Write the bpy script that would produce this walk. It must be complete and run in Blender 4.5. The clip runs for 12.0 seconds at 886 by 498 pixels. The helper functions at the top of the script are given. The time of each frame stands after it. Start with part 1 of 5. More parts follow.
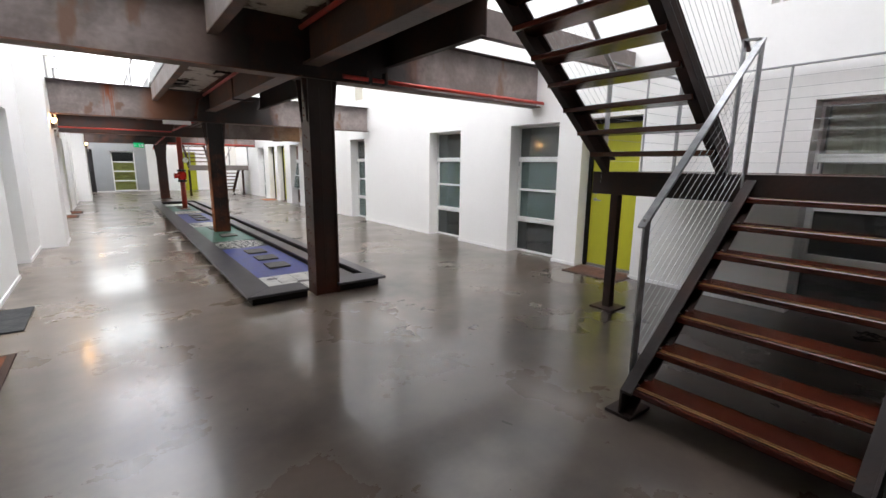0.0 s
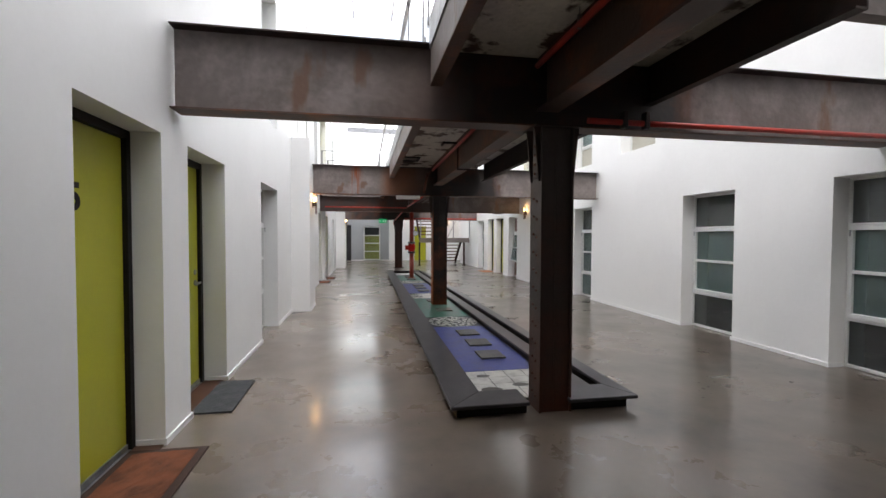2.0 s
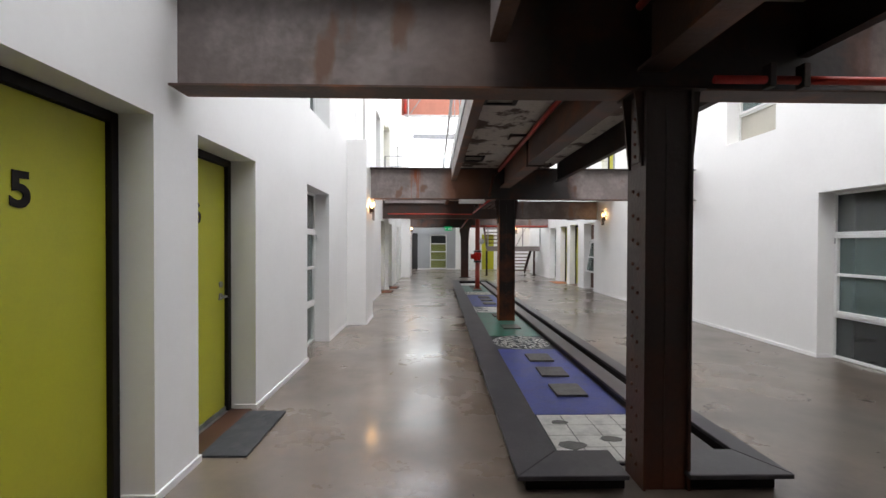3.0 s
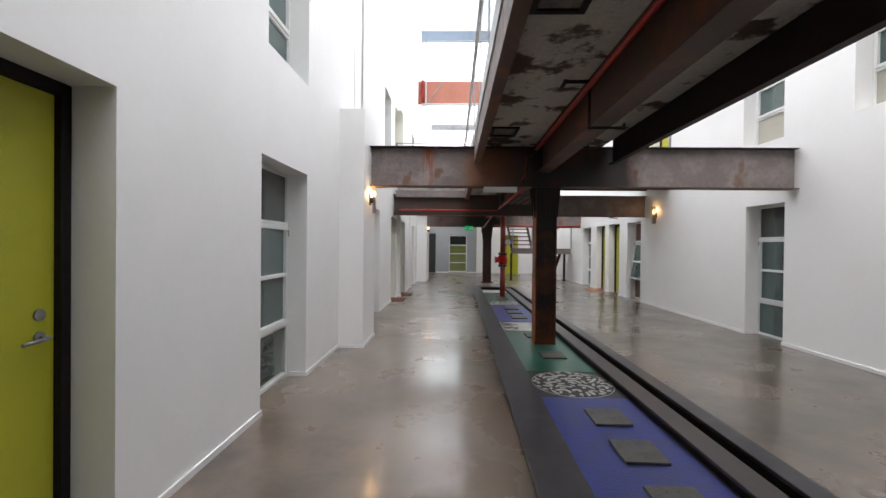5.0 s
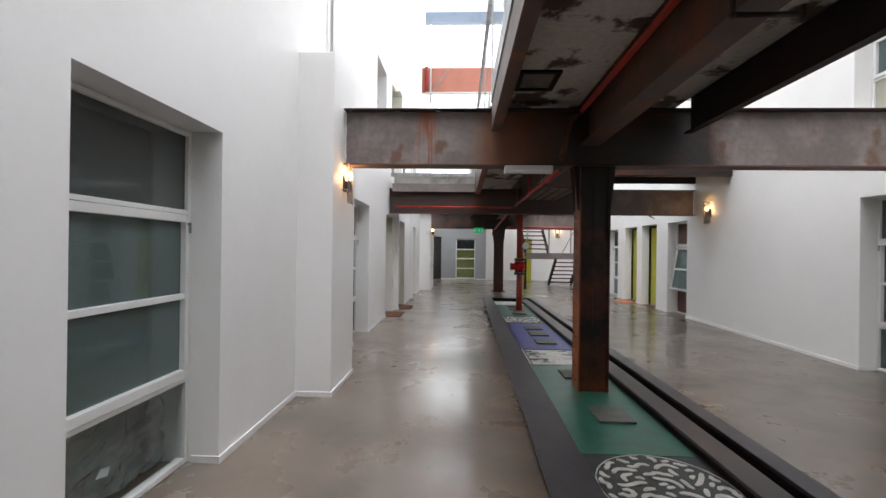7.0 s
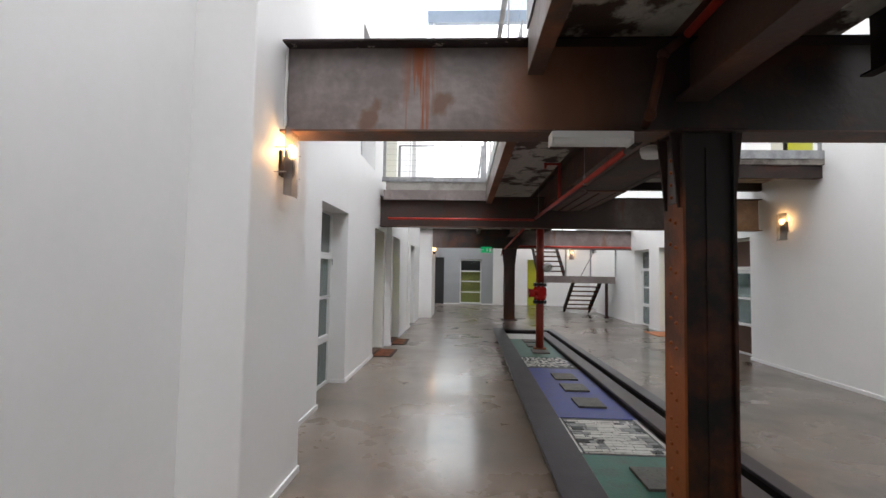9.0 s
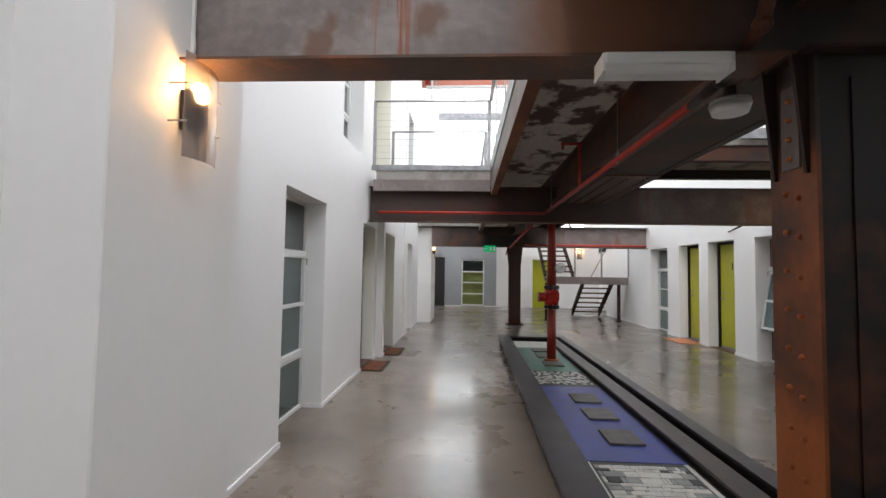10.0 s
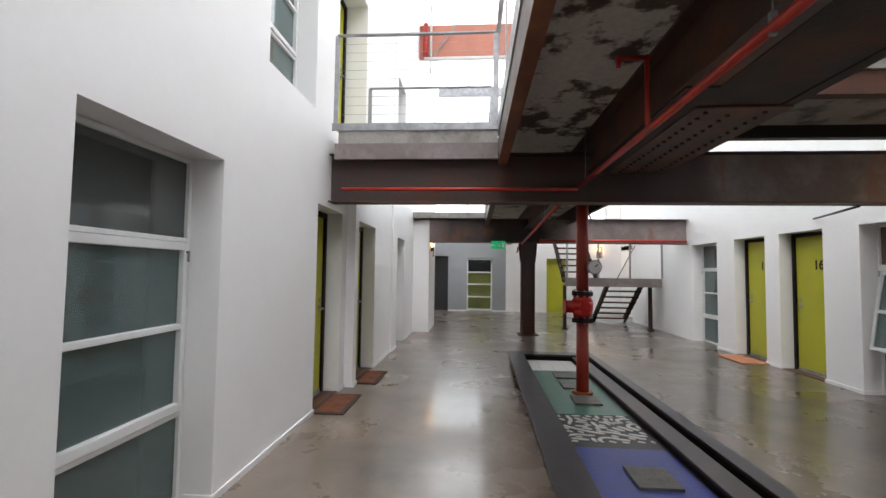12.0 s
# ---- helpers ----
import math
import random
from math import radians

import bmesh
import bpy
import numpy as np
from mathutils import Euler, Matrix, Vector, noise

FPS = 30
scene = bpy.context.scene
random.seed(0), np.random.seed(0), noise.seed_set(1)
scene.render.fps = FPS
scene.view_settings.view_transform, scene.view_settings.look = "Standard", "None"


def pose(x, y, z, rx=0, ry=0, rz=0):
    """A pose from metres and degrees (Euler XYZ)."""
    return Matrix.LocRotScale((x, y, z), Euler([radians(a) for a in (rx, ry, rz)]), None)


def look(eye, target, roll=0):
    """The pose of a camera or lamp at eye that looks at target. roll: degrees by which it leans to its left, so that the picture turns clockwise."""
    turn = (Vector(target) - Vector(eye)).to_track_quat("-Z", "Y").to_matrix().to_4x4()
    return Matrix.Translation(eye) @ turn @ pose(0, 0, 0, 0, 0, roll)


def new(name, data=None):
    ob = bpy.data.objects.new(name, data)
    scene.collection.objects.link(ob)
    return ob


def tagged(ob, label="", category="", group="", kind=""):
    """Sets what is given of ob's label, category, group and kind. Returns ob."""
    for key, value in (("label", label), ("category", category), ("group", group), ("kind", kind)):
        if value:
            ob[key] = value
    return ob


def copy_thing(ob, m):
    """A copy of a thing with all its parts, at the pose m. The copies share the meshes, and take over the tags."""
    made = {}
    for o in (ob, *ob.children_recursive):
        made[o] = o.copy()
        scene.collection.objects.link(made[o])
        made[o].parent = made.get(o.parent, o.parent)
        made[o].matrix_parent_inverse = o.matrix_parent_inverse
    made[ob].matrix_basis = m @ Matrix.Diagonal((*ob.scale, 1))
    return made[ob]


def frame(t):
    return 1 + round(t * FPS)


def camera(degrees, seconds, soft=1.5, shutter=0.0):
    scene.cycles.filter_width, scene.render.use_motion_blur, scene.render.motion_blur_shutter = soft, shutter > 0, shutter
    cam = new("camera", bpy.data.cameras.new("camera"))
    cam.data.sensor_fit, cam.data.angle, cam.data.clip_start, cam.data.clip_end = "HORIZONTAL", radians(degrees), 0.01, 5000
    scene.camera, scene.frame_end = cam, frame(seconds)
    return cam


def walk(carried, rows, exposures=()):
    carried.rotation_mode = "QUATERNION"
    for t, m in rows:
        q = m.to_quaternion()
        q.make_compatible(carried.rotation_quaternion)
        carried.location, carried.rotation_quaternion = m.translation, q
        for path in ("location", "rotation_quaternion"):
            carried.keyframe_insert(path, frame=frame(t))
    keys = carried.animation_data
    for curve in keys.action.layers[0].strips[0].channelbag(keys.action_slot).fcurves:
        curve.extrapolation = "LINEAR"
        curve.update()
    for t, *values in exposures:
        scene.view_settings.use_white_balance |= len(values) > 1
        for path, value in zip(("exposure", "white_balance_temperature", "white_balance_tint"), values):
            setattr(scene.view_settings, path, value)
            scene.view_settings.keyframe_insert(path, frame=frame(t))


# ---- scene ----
cam = camera(90.3, 12.0)
PATH = [
    (0, (0.565, -0.091, 1.473), (1.754, 1.472, 1.098), 0.6),
    (0.5, (0.61, 0.122, 1.478), (1.678, 1.794, 1.227), 0.5),
    (1, (0.716, 0.424, 1.47), (1.535, 2.242, 1.309), 0.4),
    (1.5, (0.811, 0.773, 1.472), (1.385, 2.685, 1.358), 0.3),
    (2, (0.931, 1.216, 1.46), (1.283, 3.184, 1.399), 0.2),
    (2.5, (1.036, 1.627, 1.464), (1.204, 3.619, 1.422), 0.1),
    (3, (1.115, 2.062, 1.445), (1.157, 4.061, 1.422), 0.2),
    (5, (1.158, 3.886, 1.425), (1.109, 5.885, 1.409), 0.6),
    (5.5, (1.164, 4.304, 1.424), (1.107, 6.303, 1.41), 0.7),
    (6, (1.142, 4.784, 1.426), (1.082, 6.783, 1.419), 0.8),
    (6.5, (1.142, 5.255, 1.427), (1.073, 7.254, 1.428), 0.8),
    (7, (1.144, 5.773, 1.416), (1.063, 7.772, 1.42), 0.7),
    (9, (1.073, 7.632, 1.436), (0.977, 9.628, 1.536), 1.0),
    (9.5, (1.09, 8.096, 1.447), (0.977, 10.09, 1.545), 0.9),
    (10, (1.081, 8.591, 1.451), (0.976, 10.586, 1.552), 0.9),
    (10.5, (1.138, 9.019, 1.441), (1.016, 11.013, 1.542), 0.9),
    (11, (1.146, 9.531, 1.457), (1.024, 11.525, 1.555), 0.9),
    (11.5, (1.168, 9.995, 1.452), (1.042, 11.989, 1.554), 0.9),
    (12, (1.199, 10.517, 1.452), (1.054, 12.509, 1.555), 0.8),
]
EXPOSURES = [(0.0, 2.36, 6900, 12), (1.0, 2.07, 6900, 12), (2.5, 1.78, 6900, 12), (3.0, 1.84, 6900, 12), (5.0, 1.61, 6900, 12), (9.0, 1.6, 6900, 12), (12.0, 1.66, 6900, 12)]
walk(cam, [(t, look(eye, target, roll)) for t, eye, target, roll in PATH], EXPOSURES)

# ---- world, sun, exposure ----
world = bpy.data.worlds.new("sky")
scene.world = world
world.use_nodes = True
wn, wl = world.node_tree.nodes, world.node_tree.links
sky = wn.new("ShaderNodeTexSky")
sky.sky_type, sky.sun_disc = "NISHITA", False
sky.sun_elevation, sky.sun_rotation = radians(50), radians(200)
mixw = wn.new("ShaderNodeMixRGB")
mixw.inputs[0].default_value = 0.8
mixw.inputs[2].default_value = (10.1, 10.5, 11.4, 1)
wl.new(sky.outputs[0], mixw.inputs[1])
wl.new(mixw.outputs[0], wn["Background"].inputs[0])
wn["Background"].inputs[1].default_value = 0.15
sun = new("sun", bpy.data.lights.new("sun", "SUN"))
sun.data.energy, sun.data.angle, sun.data.color = 0.35, radians(30), (1, 0.97, 0.93)
sun.matrix_world = look((0, 0, 20), (1.5, 8, 0))


# ---- materials ----
def mat(name, color, rough=0.5, metal=0.0, bump=0.0, scale=8.0, vary=0.12, color2=None, patch=1.5, thresh=(0.45, 0.65),
        rough2=None, coat=0.0, spec=0.5, streak=None, low=0.0, drip=None, zone=None):
    m = bpy.data.materials.new(name)
    m.use_nodes = True
    n, l = m.node_tree.nodes, m.node_tree.links
    b = n["Principled BSDF"]
    b.inputs["Metallic"].default_value = metal
    b.inputs["Roughness"].default_value = rough
    b.inputs["Specular IOR Level"].default_value = spec
    b.inputs["Coat Weight"].default_value = coat
    tc = n.new("ShaderNodeTexCoord")
    fine = n.new("ShaderNodeTexNoise")
    fine.inputs["Scale"].default_value = scale * 6
    fine.inputs["Detail"].default_value = 6
    big = n.new("ShaderNodeTexNoise")
    big.inputs["Scale"].default_value = patch
    big.inputs["Detail"].default_value = 8
    big.inputs["Roughness"].default_value = 0.62
    l.new(tc.outputs["Object"], fine.inputs[0])
    l.new(tc.outputs["Object"], big.inputs[0])
    ramp = n.new("ShaderNodeValToRGB")
    ramp.color_ramp.elements[0].position, ramp.color_ramp.elements[1].position = thresh
    l.new(big.outputs[0], ramp.inputs[0])
    two = n.new("ShaderNodeMixRGB")
    c2 = color2 or [c * (1 - vary) for c in color]
    two.inputs[1].default_value = (*color, 1)
    two.inputs[2].default_value = (*c2, 1)
    l.new(ramp.outputs[0], two.inputs[0])
    grain = n.new("ShaderNodeMixRGB")
    grain.blend_type = "MULTIPLY"
    grain.inputs[0].default_value = vary
    l.new(two.outputs[0], grain.inputs[1])
    l.new(fine.outputs[0], grain.inputs[2])
    l.new(grain.outputs[0], b.inputs["Base Color"])
    if streak:
        sm = n.new("ShaderNodeMapping")
        sm.inputs["Scale"].default_value = (3.2, 3.2, 2.4 if drip else 1.2)
        sn = n.new("ShaderNodeTexNoise")
        sn.inputs["Scale"].default_value, sn.inputs["Detail"].default_value = 1.1, 5
        sr = n.new("ShaderNodeValToRGB")
        sr.color_ramp.elements[0].position, sr.color_ramp.elements[1].position = 0.6, 0.68
        l.new(tc.outputs["Object"], sm.inputs[0])
        l.new(sm.outputs[0], sn.inputs[0])
        l.new(sn.outputs[0], sr.inputs[0])
        sx = n.new("ShaderNodeMixRGB")
        sx.inputs[2].default_value = (*streak, 1)
        l.new(sr.outputs[0], sx.inputs[0])
        l.new(grain.outputs[0], sx.inputs[1])
        l.new(sx.outputs[0], b.inputs["Base Color"])
    if drip:
        # a rusty run down the web at one place
        at, wide = drip
        px = n.new("ShaderNodeSeparateXYZ")
        l.new(tc.outputs["Object"], px.inputs[0])
        dm = n.new("ShaderNodeMapping")
        dm.inputs["Scale"].default_value = (38, 38, 1.6)
        dn = n.new("ShaderNodeTexNoise")
        dn.inputs["Scale"].default_value, dn.inputs["Detail"].default_value = 1, 4
        l.new(tc.outputs["Object"], dm.inputs[0])
        l.new(dm.outputs[0], dn.inputs[0])
        su = n.new("ShaderNodeMath")
        su.operation = "SUBTRACT"
        su.inputs[1].default_value = at
        l.new(px.outputs[0], su.inputs[0])
        ab = n.new("ShaderNodeMath")
        ab.operation = "ABSOLUTE"
        l.new(su.outputs[0], ab.inputs[0])
        fa = n.new("ShaderNodeMapRange")
        fa.inputs[1].default_value, fa.inputs[2].default_value = wide * 0.2, wide * 1.9
        fa.inputs[3].default_value, fa.inputs[4].default_value = 1, 0
        l.new(ab.outputs[0], fa.inputs[0])
        st = n.new("ShaderNodeValToRGB")
        st.color_ramp.elements[0].position, st.color_ramp.elements[1].position = 0.5, 0.62
        up = n.new("ShaderNodeMapRange")
        up.inputs[1].default_value, up.inputs[2].default_value = 0.1, 0.56
        up.inputs[3].default_value, up.inputs[4].default_value = 0.0, 0.2
        l.new(px.outputs[2], up.inputs[0])
        ua = n.new("ShaderNodeMath")
        l.new(dn.outputs[0], ua.inputs[0])
        l.new(up.outputs[0], ua.inputs[1])
        l.new(ua.outputs[0], st.inputs[0])
        mu = n.new("ShaderNodeMath")
        mu.operation = "MULTIPLY"
        l.new(fa.outputs[0], mu.inputs[0])
        l.new(st.outputs[0], mu.inputs[1])
        dx = n.new("ShaderNodeMixRGB")
        dx.inputs[2].default_value = (0.26, 0.07, 0.02, 1)
        l.new(mu.outputs[0], dx.inputs[0])
        l.new(b.inputs["Base Color"].links[0].from_socket, dx.inputs[1])
        l.new(dx.outputs[0], b.inputs["Base Color"])
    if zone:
        # a darker stretch of the web, between two places along it, with a rusty margin
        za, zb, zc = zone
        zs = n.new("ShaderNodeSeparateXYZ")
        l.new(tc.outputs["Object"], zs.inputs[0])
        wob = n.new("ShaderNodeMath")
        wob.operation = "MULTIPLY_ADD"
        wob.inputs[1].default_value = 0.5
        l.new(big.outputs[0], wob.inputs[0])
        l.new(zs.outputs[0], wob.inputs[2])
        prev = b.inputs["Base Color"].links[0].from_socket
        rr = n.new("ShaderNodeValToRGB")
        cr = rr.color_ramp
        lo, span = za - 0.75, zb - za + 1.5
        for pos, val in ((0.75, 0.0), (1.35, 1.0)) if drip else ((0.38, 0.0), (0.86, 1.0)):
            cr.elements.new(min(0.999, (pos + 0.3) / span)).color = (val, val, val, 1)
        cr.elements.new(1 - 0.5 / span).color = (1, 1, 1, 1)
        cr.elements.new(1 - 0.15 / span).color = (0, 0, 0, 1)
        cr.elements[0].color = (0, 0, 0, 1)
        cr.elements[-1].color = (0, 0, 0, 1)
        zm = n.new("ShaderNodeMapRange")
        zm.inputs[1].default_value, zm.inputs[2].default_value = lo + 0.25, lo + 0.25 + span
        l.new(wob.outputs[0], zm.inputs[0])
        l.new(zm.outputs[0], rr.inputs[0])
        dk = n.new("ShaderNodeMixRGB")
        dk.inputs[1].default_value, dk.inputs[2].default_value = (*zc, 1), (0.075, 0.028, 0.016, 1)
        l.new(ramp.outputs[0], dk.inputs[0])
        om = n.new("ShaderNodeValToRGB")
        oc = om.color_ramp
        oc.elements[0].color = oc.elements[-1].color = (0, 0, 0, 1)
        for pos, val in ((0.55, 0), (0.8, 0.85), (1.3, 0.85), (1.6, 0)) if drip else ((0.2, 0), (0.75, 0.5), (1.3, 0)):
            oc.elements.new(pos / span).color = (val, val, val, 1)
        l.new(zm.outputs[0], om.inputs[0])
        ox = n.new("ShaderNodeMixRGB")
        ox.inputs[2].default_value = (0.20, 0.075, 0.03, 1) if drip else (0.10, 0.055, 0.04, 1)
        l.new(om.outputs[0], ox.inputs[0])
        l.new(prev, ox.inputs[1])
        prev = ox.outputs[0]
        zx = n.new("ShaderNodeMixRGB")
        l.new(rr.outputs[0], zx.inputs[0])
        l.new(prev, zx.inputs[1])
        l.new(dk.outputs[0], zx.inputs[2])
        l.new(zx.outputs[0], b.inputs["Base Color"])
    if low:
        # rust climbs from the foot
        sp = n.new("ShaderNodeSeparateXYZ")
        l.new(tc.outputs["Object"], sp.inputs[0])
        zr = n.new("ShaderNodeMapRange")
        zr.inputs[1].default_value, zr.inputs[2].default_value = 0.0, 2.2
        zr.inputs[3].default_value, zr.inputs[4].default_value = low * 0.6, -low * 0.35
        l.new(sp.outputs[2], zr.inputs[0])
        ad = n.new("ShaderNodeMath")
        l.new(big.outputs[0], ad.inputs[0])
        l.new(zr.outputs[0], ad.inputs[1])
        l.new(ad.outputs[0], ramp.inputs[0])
    if rough2 is not None:
        mr = n.new("ShaderNodeMapRange")
        mr.inputs[3].default_value, mr.inputs[4].default_value = rough, rough2
        l.new(ramp.outputs[0], mr.inputs[0])
        l.new(mr.outputs[0], b.inputs["Roughness"])
    if bump:
        bp = n.new("ShaderNodeBump")
        bp.inputs["Strength"].default_value = bump
        bp.inputs["Distance"].default_value = 0.01
        l.new(fine.outputs[0], bp.inputs["Height"])
        l.new(bp.outputs[0], b.inputs["Normal"])
    return m


M_WALL = mat("white_plaster", (0.84, 0.84, 0.825), 0.55, bump=0.05, scale=4, vary=0.04, patch=0.7)
M_BASE = mat("white_gloss_paint", (0.82, 0.82, 0.82), 0.3, vary=0.05)
M_FRAME = mat("white_window_paint", (0.78, 0.79, 0.77), 0.35, vary=0.05)
M_REVEAL = M_WALL
M_DOOR = mat("lime_door_paint", (0.46, 0.46, 0.03), 0.35, vary=0.08, bump=0.05, patch=2)
M_SLAT = mat("beige_slat", (0.42, 0.41, 0.34), 0.5, vary=0.08)
M_SILL = mat("brown_sill", (0.10, 0.04, 0.022), 0.5, vary=0.3)
M_LIME = mat("lime_blind", (0.32, 0.33, 0.095), 0.6, vary=0.1)
M_BLACK = mat("black_frame_paint", (0.012, 0.010, 0.010), 0.5, vary=0.2, spec=0.2)
M_STEEL = mat("mill_steel", (0.22, 0.185, 0.175), 0.55, metal=0.05, bump=0.35, scale=3, vary=0.35, color2=(0.3, 0.26, 0.25), patch=2.2, streak=(0.17, 0.10, 0.07))
M_DSTEEL = mat("dark_steel", (0.026, 0.02, 0.019), 0.6, metal=0.0, bump=0.2, scale=6, vary=0.35, color2=(0.06, 0.022, 0.013), patch=1.6, thresh=(0.45, 0.7), spec=0.3)
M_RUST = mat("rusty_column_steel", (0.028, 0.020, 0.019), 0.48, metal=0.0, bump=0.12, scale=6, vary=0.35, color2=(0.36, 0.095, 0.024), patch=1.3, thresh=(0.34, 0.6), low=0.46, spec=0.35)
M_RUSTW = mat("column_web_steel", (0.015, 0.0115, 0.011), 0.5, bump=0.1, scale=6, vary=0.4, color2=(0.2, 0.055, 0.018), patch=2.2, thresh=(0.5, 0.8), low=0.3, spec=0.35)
M_RUSTD = mat("dark_column_steel", (0.05, 0.034, 0.031), 0.45, bump=0.25, scale=6, vary=0.35, color2=(0.10, 0.03, 0.014), patch=1.5, thresh=(0.5, 0.8), low=0.42, spec=0.35)
M_SPINE = mat("brown_spine_steel", (0.085, 0.052, 0.043), 0.55, bump=0.3, scale=5, vary=0.35, color2=(0.2, 0.068, 0.03), patch=1.9, thresh=(0.47, 0.68), spec=0.4)
M_BROWNGREY = mat("brown_grey_steel", (0.085, 0.065, 0.06), 0.55, bump=0.3, scale=4, vary=0.35, color2=(0.14, 0.11, 0.1), patch=2)
M_ORANGE = mat("orange_rust", (0.16, 0.055, 0.025), 0.65, bump=0.3, scale=6, vary=0.35, color2=(0.26, 0.10, 0.045), patch=2.5, spec=0.3)
M_BROWN = mat("brown_rusty_steel", (0.03, 0.02, 0.018), 0.6, bump=0.25, scale=5, vary=0.35, color2=(0.11, 0.035, 0.016), patch=1.6, thresh=(0.46, 0.7), spec=0.3)
M_DRIP = mat("grey_steel_with_drips", (0.15, 0.125, 0.12), 0.55, bump=0.35, scale=3, vary=0.35, color2=(0.235, 0.205, 0.2), patch=2.2, streak=(0.17, 0.12, 0.07), drip=(0.78, 0.045))
M_RED = mat("red_pipe_paint", (0.5, 0.035, 0.02), 0.35, vary=0.25, color2=(0.28, 0.03, 0.02), patch=4, thresh=(0.5, 0.7))
M_RISER = mat("red_riser_paint", (0.36, 0.04, 0.025), 0.4, vary=0.25, color2=(0.24, 0.032, 0.022), patch=3)
M_SLAB = mat("stained_concrete", (0.72, 0.67, 0.6), 0.8, bump=0.7, scale=4, vary=0.4, color2=(0.12, 0.08, 0.06), patch=2.6, thresh=(0.525, 0.59))
M_CONC = mat("raw_concrete", (0.38, 0.36, 0.33), 0.8, bump=0.5, scale=5, vary=0.3, color2=(0.24, 0.22, 0.2), patch=3)
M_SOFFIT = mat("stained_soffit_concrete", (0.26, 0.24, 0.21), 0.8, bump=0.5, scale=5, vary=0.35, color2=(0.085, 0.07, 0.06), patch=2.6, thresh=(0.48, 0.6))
M_GALV = mat("galvanised_steel", (0.42, 0.43, 0.44), 0.42, metal=0.7, vary=0.2, color2=(0.3, 0.31, 0.32), patch=9, thresh=(0.4, 0.6))
M_TREAD = mat("varnished_jarrah", (0.095, 0.021, 0.010), 0.25, vary=0.4, color2=(0.055, 0.012, 0.007), patch=3, bump=0.1)
M_BRASS = mat("brass_strip", (0.6, 0.45, 0.2), 0.35, metal=0.9, vary=0.1)
M_TROUGH = mat("dark_bronze_board", (0.045, 0.041, 0.047), 0.42, metal=0.2, vary=0.3, color2=(0.068, 0.062, 0.068), patch=3)
M_RAIL = mat("brown_bronze_rail", (0.06, 0.048, 0.048), 0.45, metal=0.1, vary=0.3, color2=(0.085, 0.06, 0.055), patch=3)
M_BLUE = mat("blue_resin", (0.05, 0.075, 0.35), 0.4, vary=0.3, color2=(0.06, 0.075, 0.26), patch=5, bump=0.3, spec=0.35)
M_GREEN = mat("green_resin", (0.025, 0.17, 0.12), 0.38, vary=0.3, color2=(0.04, 0.12, 0.09), patch=5, bump=0.15)
M_PAVER = mat("grey_slate_paver", (0.16, 0.155, 0.14), 0.55, bump=0.4, vary=0.3, patch=8)
M_MOSA = mat("pale_mosaic", (0.8, 0.79, 0.74), 0.5, vary=0.25, patch=7)
M_MOSG = mat("grey_mosaic", (0.38, 0.39, 0.38), 0.5, vary=0.3, patch=9)
M_MOSB = mat("dark_mosaic", (0.05, 0.055, 0.055), 0.5, vary=0.3, patch=7)
M_COIR = mat("coir_mat", (0.27, 0.085, 0.035), 0.95, bump=1.0, scale=25, vary=0.5, patch=6)
M_COIRD = mat("dark_coir_mat", (0.11, 0.045, 0.025), 0.95, bump=1.0, scale=25, vary=0.5, patch=6)
M_COIRO = mat("orange_coir_mat", (0.48, 0.2, 0.1), 0.95, bump=1.0, scale=25, vary=0.3, patch=6)
M_SCUFF = mat("dark_chip", (0.06, 0.052, 0.046), 0.6, vary=0.4)
M_COIRB = mat("dark_mat_rubber", (0.06, 0.03, 0.02), 0.85, bump=0.5, scale=20, vary=0.3)
M_GREYMAT = mat("grey_mat", (0.05, 0.055, 0.06), 0.85, bump=0.8, scale=20, vary=0.4, color2=(0.09, 0.09, 0.095), patch=8)
M_WHITEP = mat("white_plastic", (0.75, 0.75, 0.73), 0.4, vary=0.05)
M_FARW = mat("grey_green_wall", (0.33, 0.35, 0.36), 0.35, vary=0.08, patch=0.8)
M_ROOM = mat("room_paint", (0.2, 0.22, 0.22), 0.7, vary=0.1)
M_SALMON = mat("salmon_panel", (0.55, 0.2, 0.13), 0.55, vary=0.12)
M_DARKDOOR = mat("dark_door", (0.03, 0.03, 0.032), 0.5, vary=0.2)


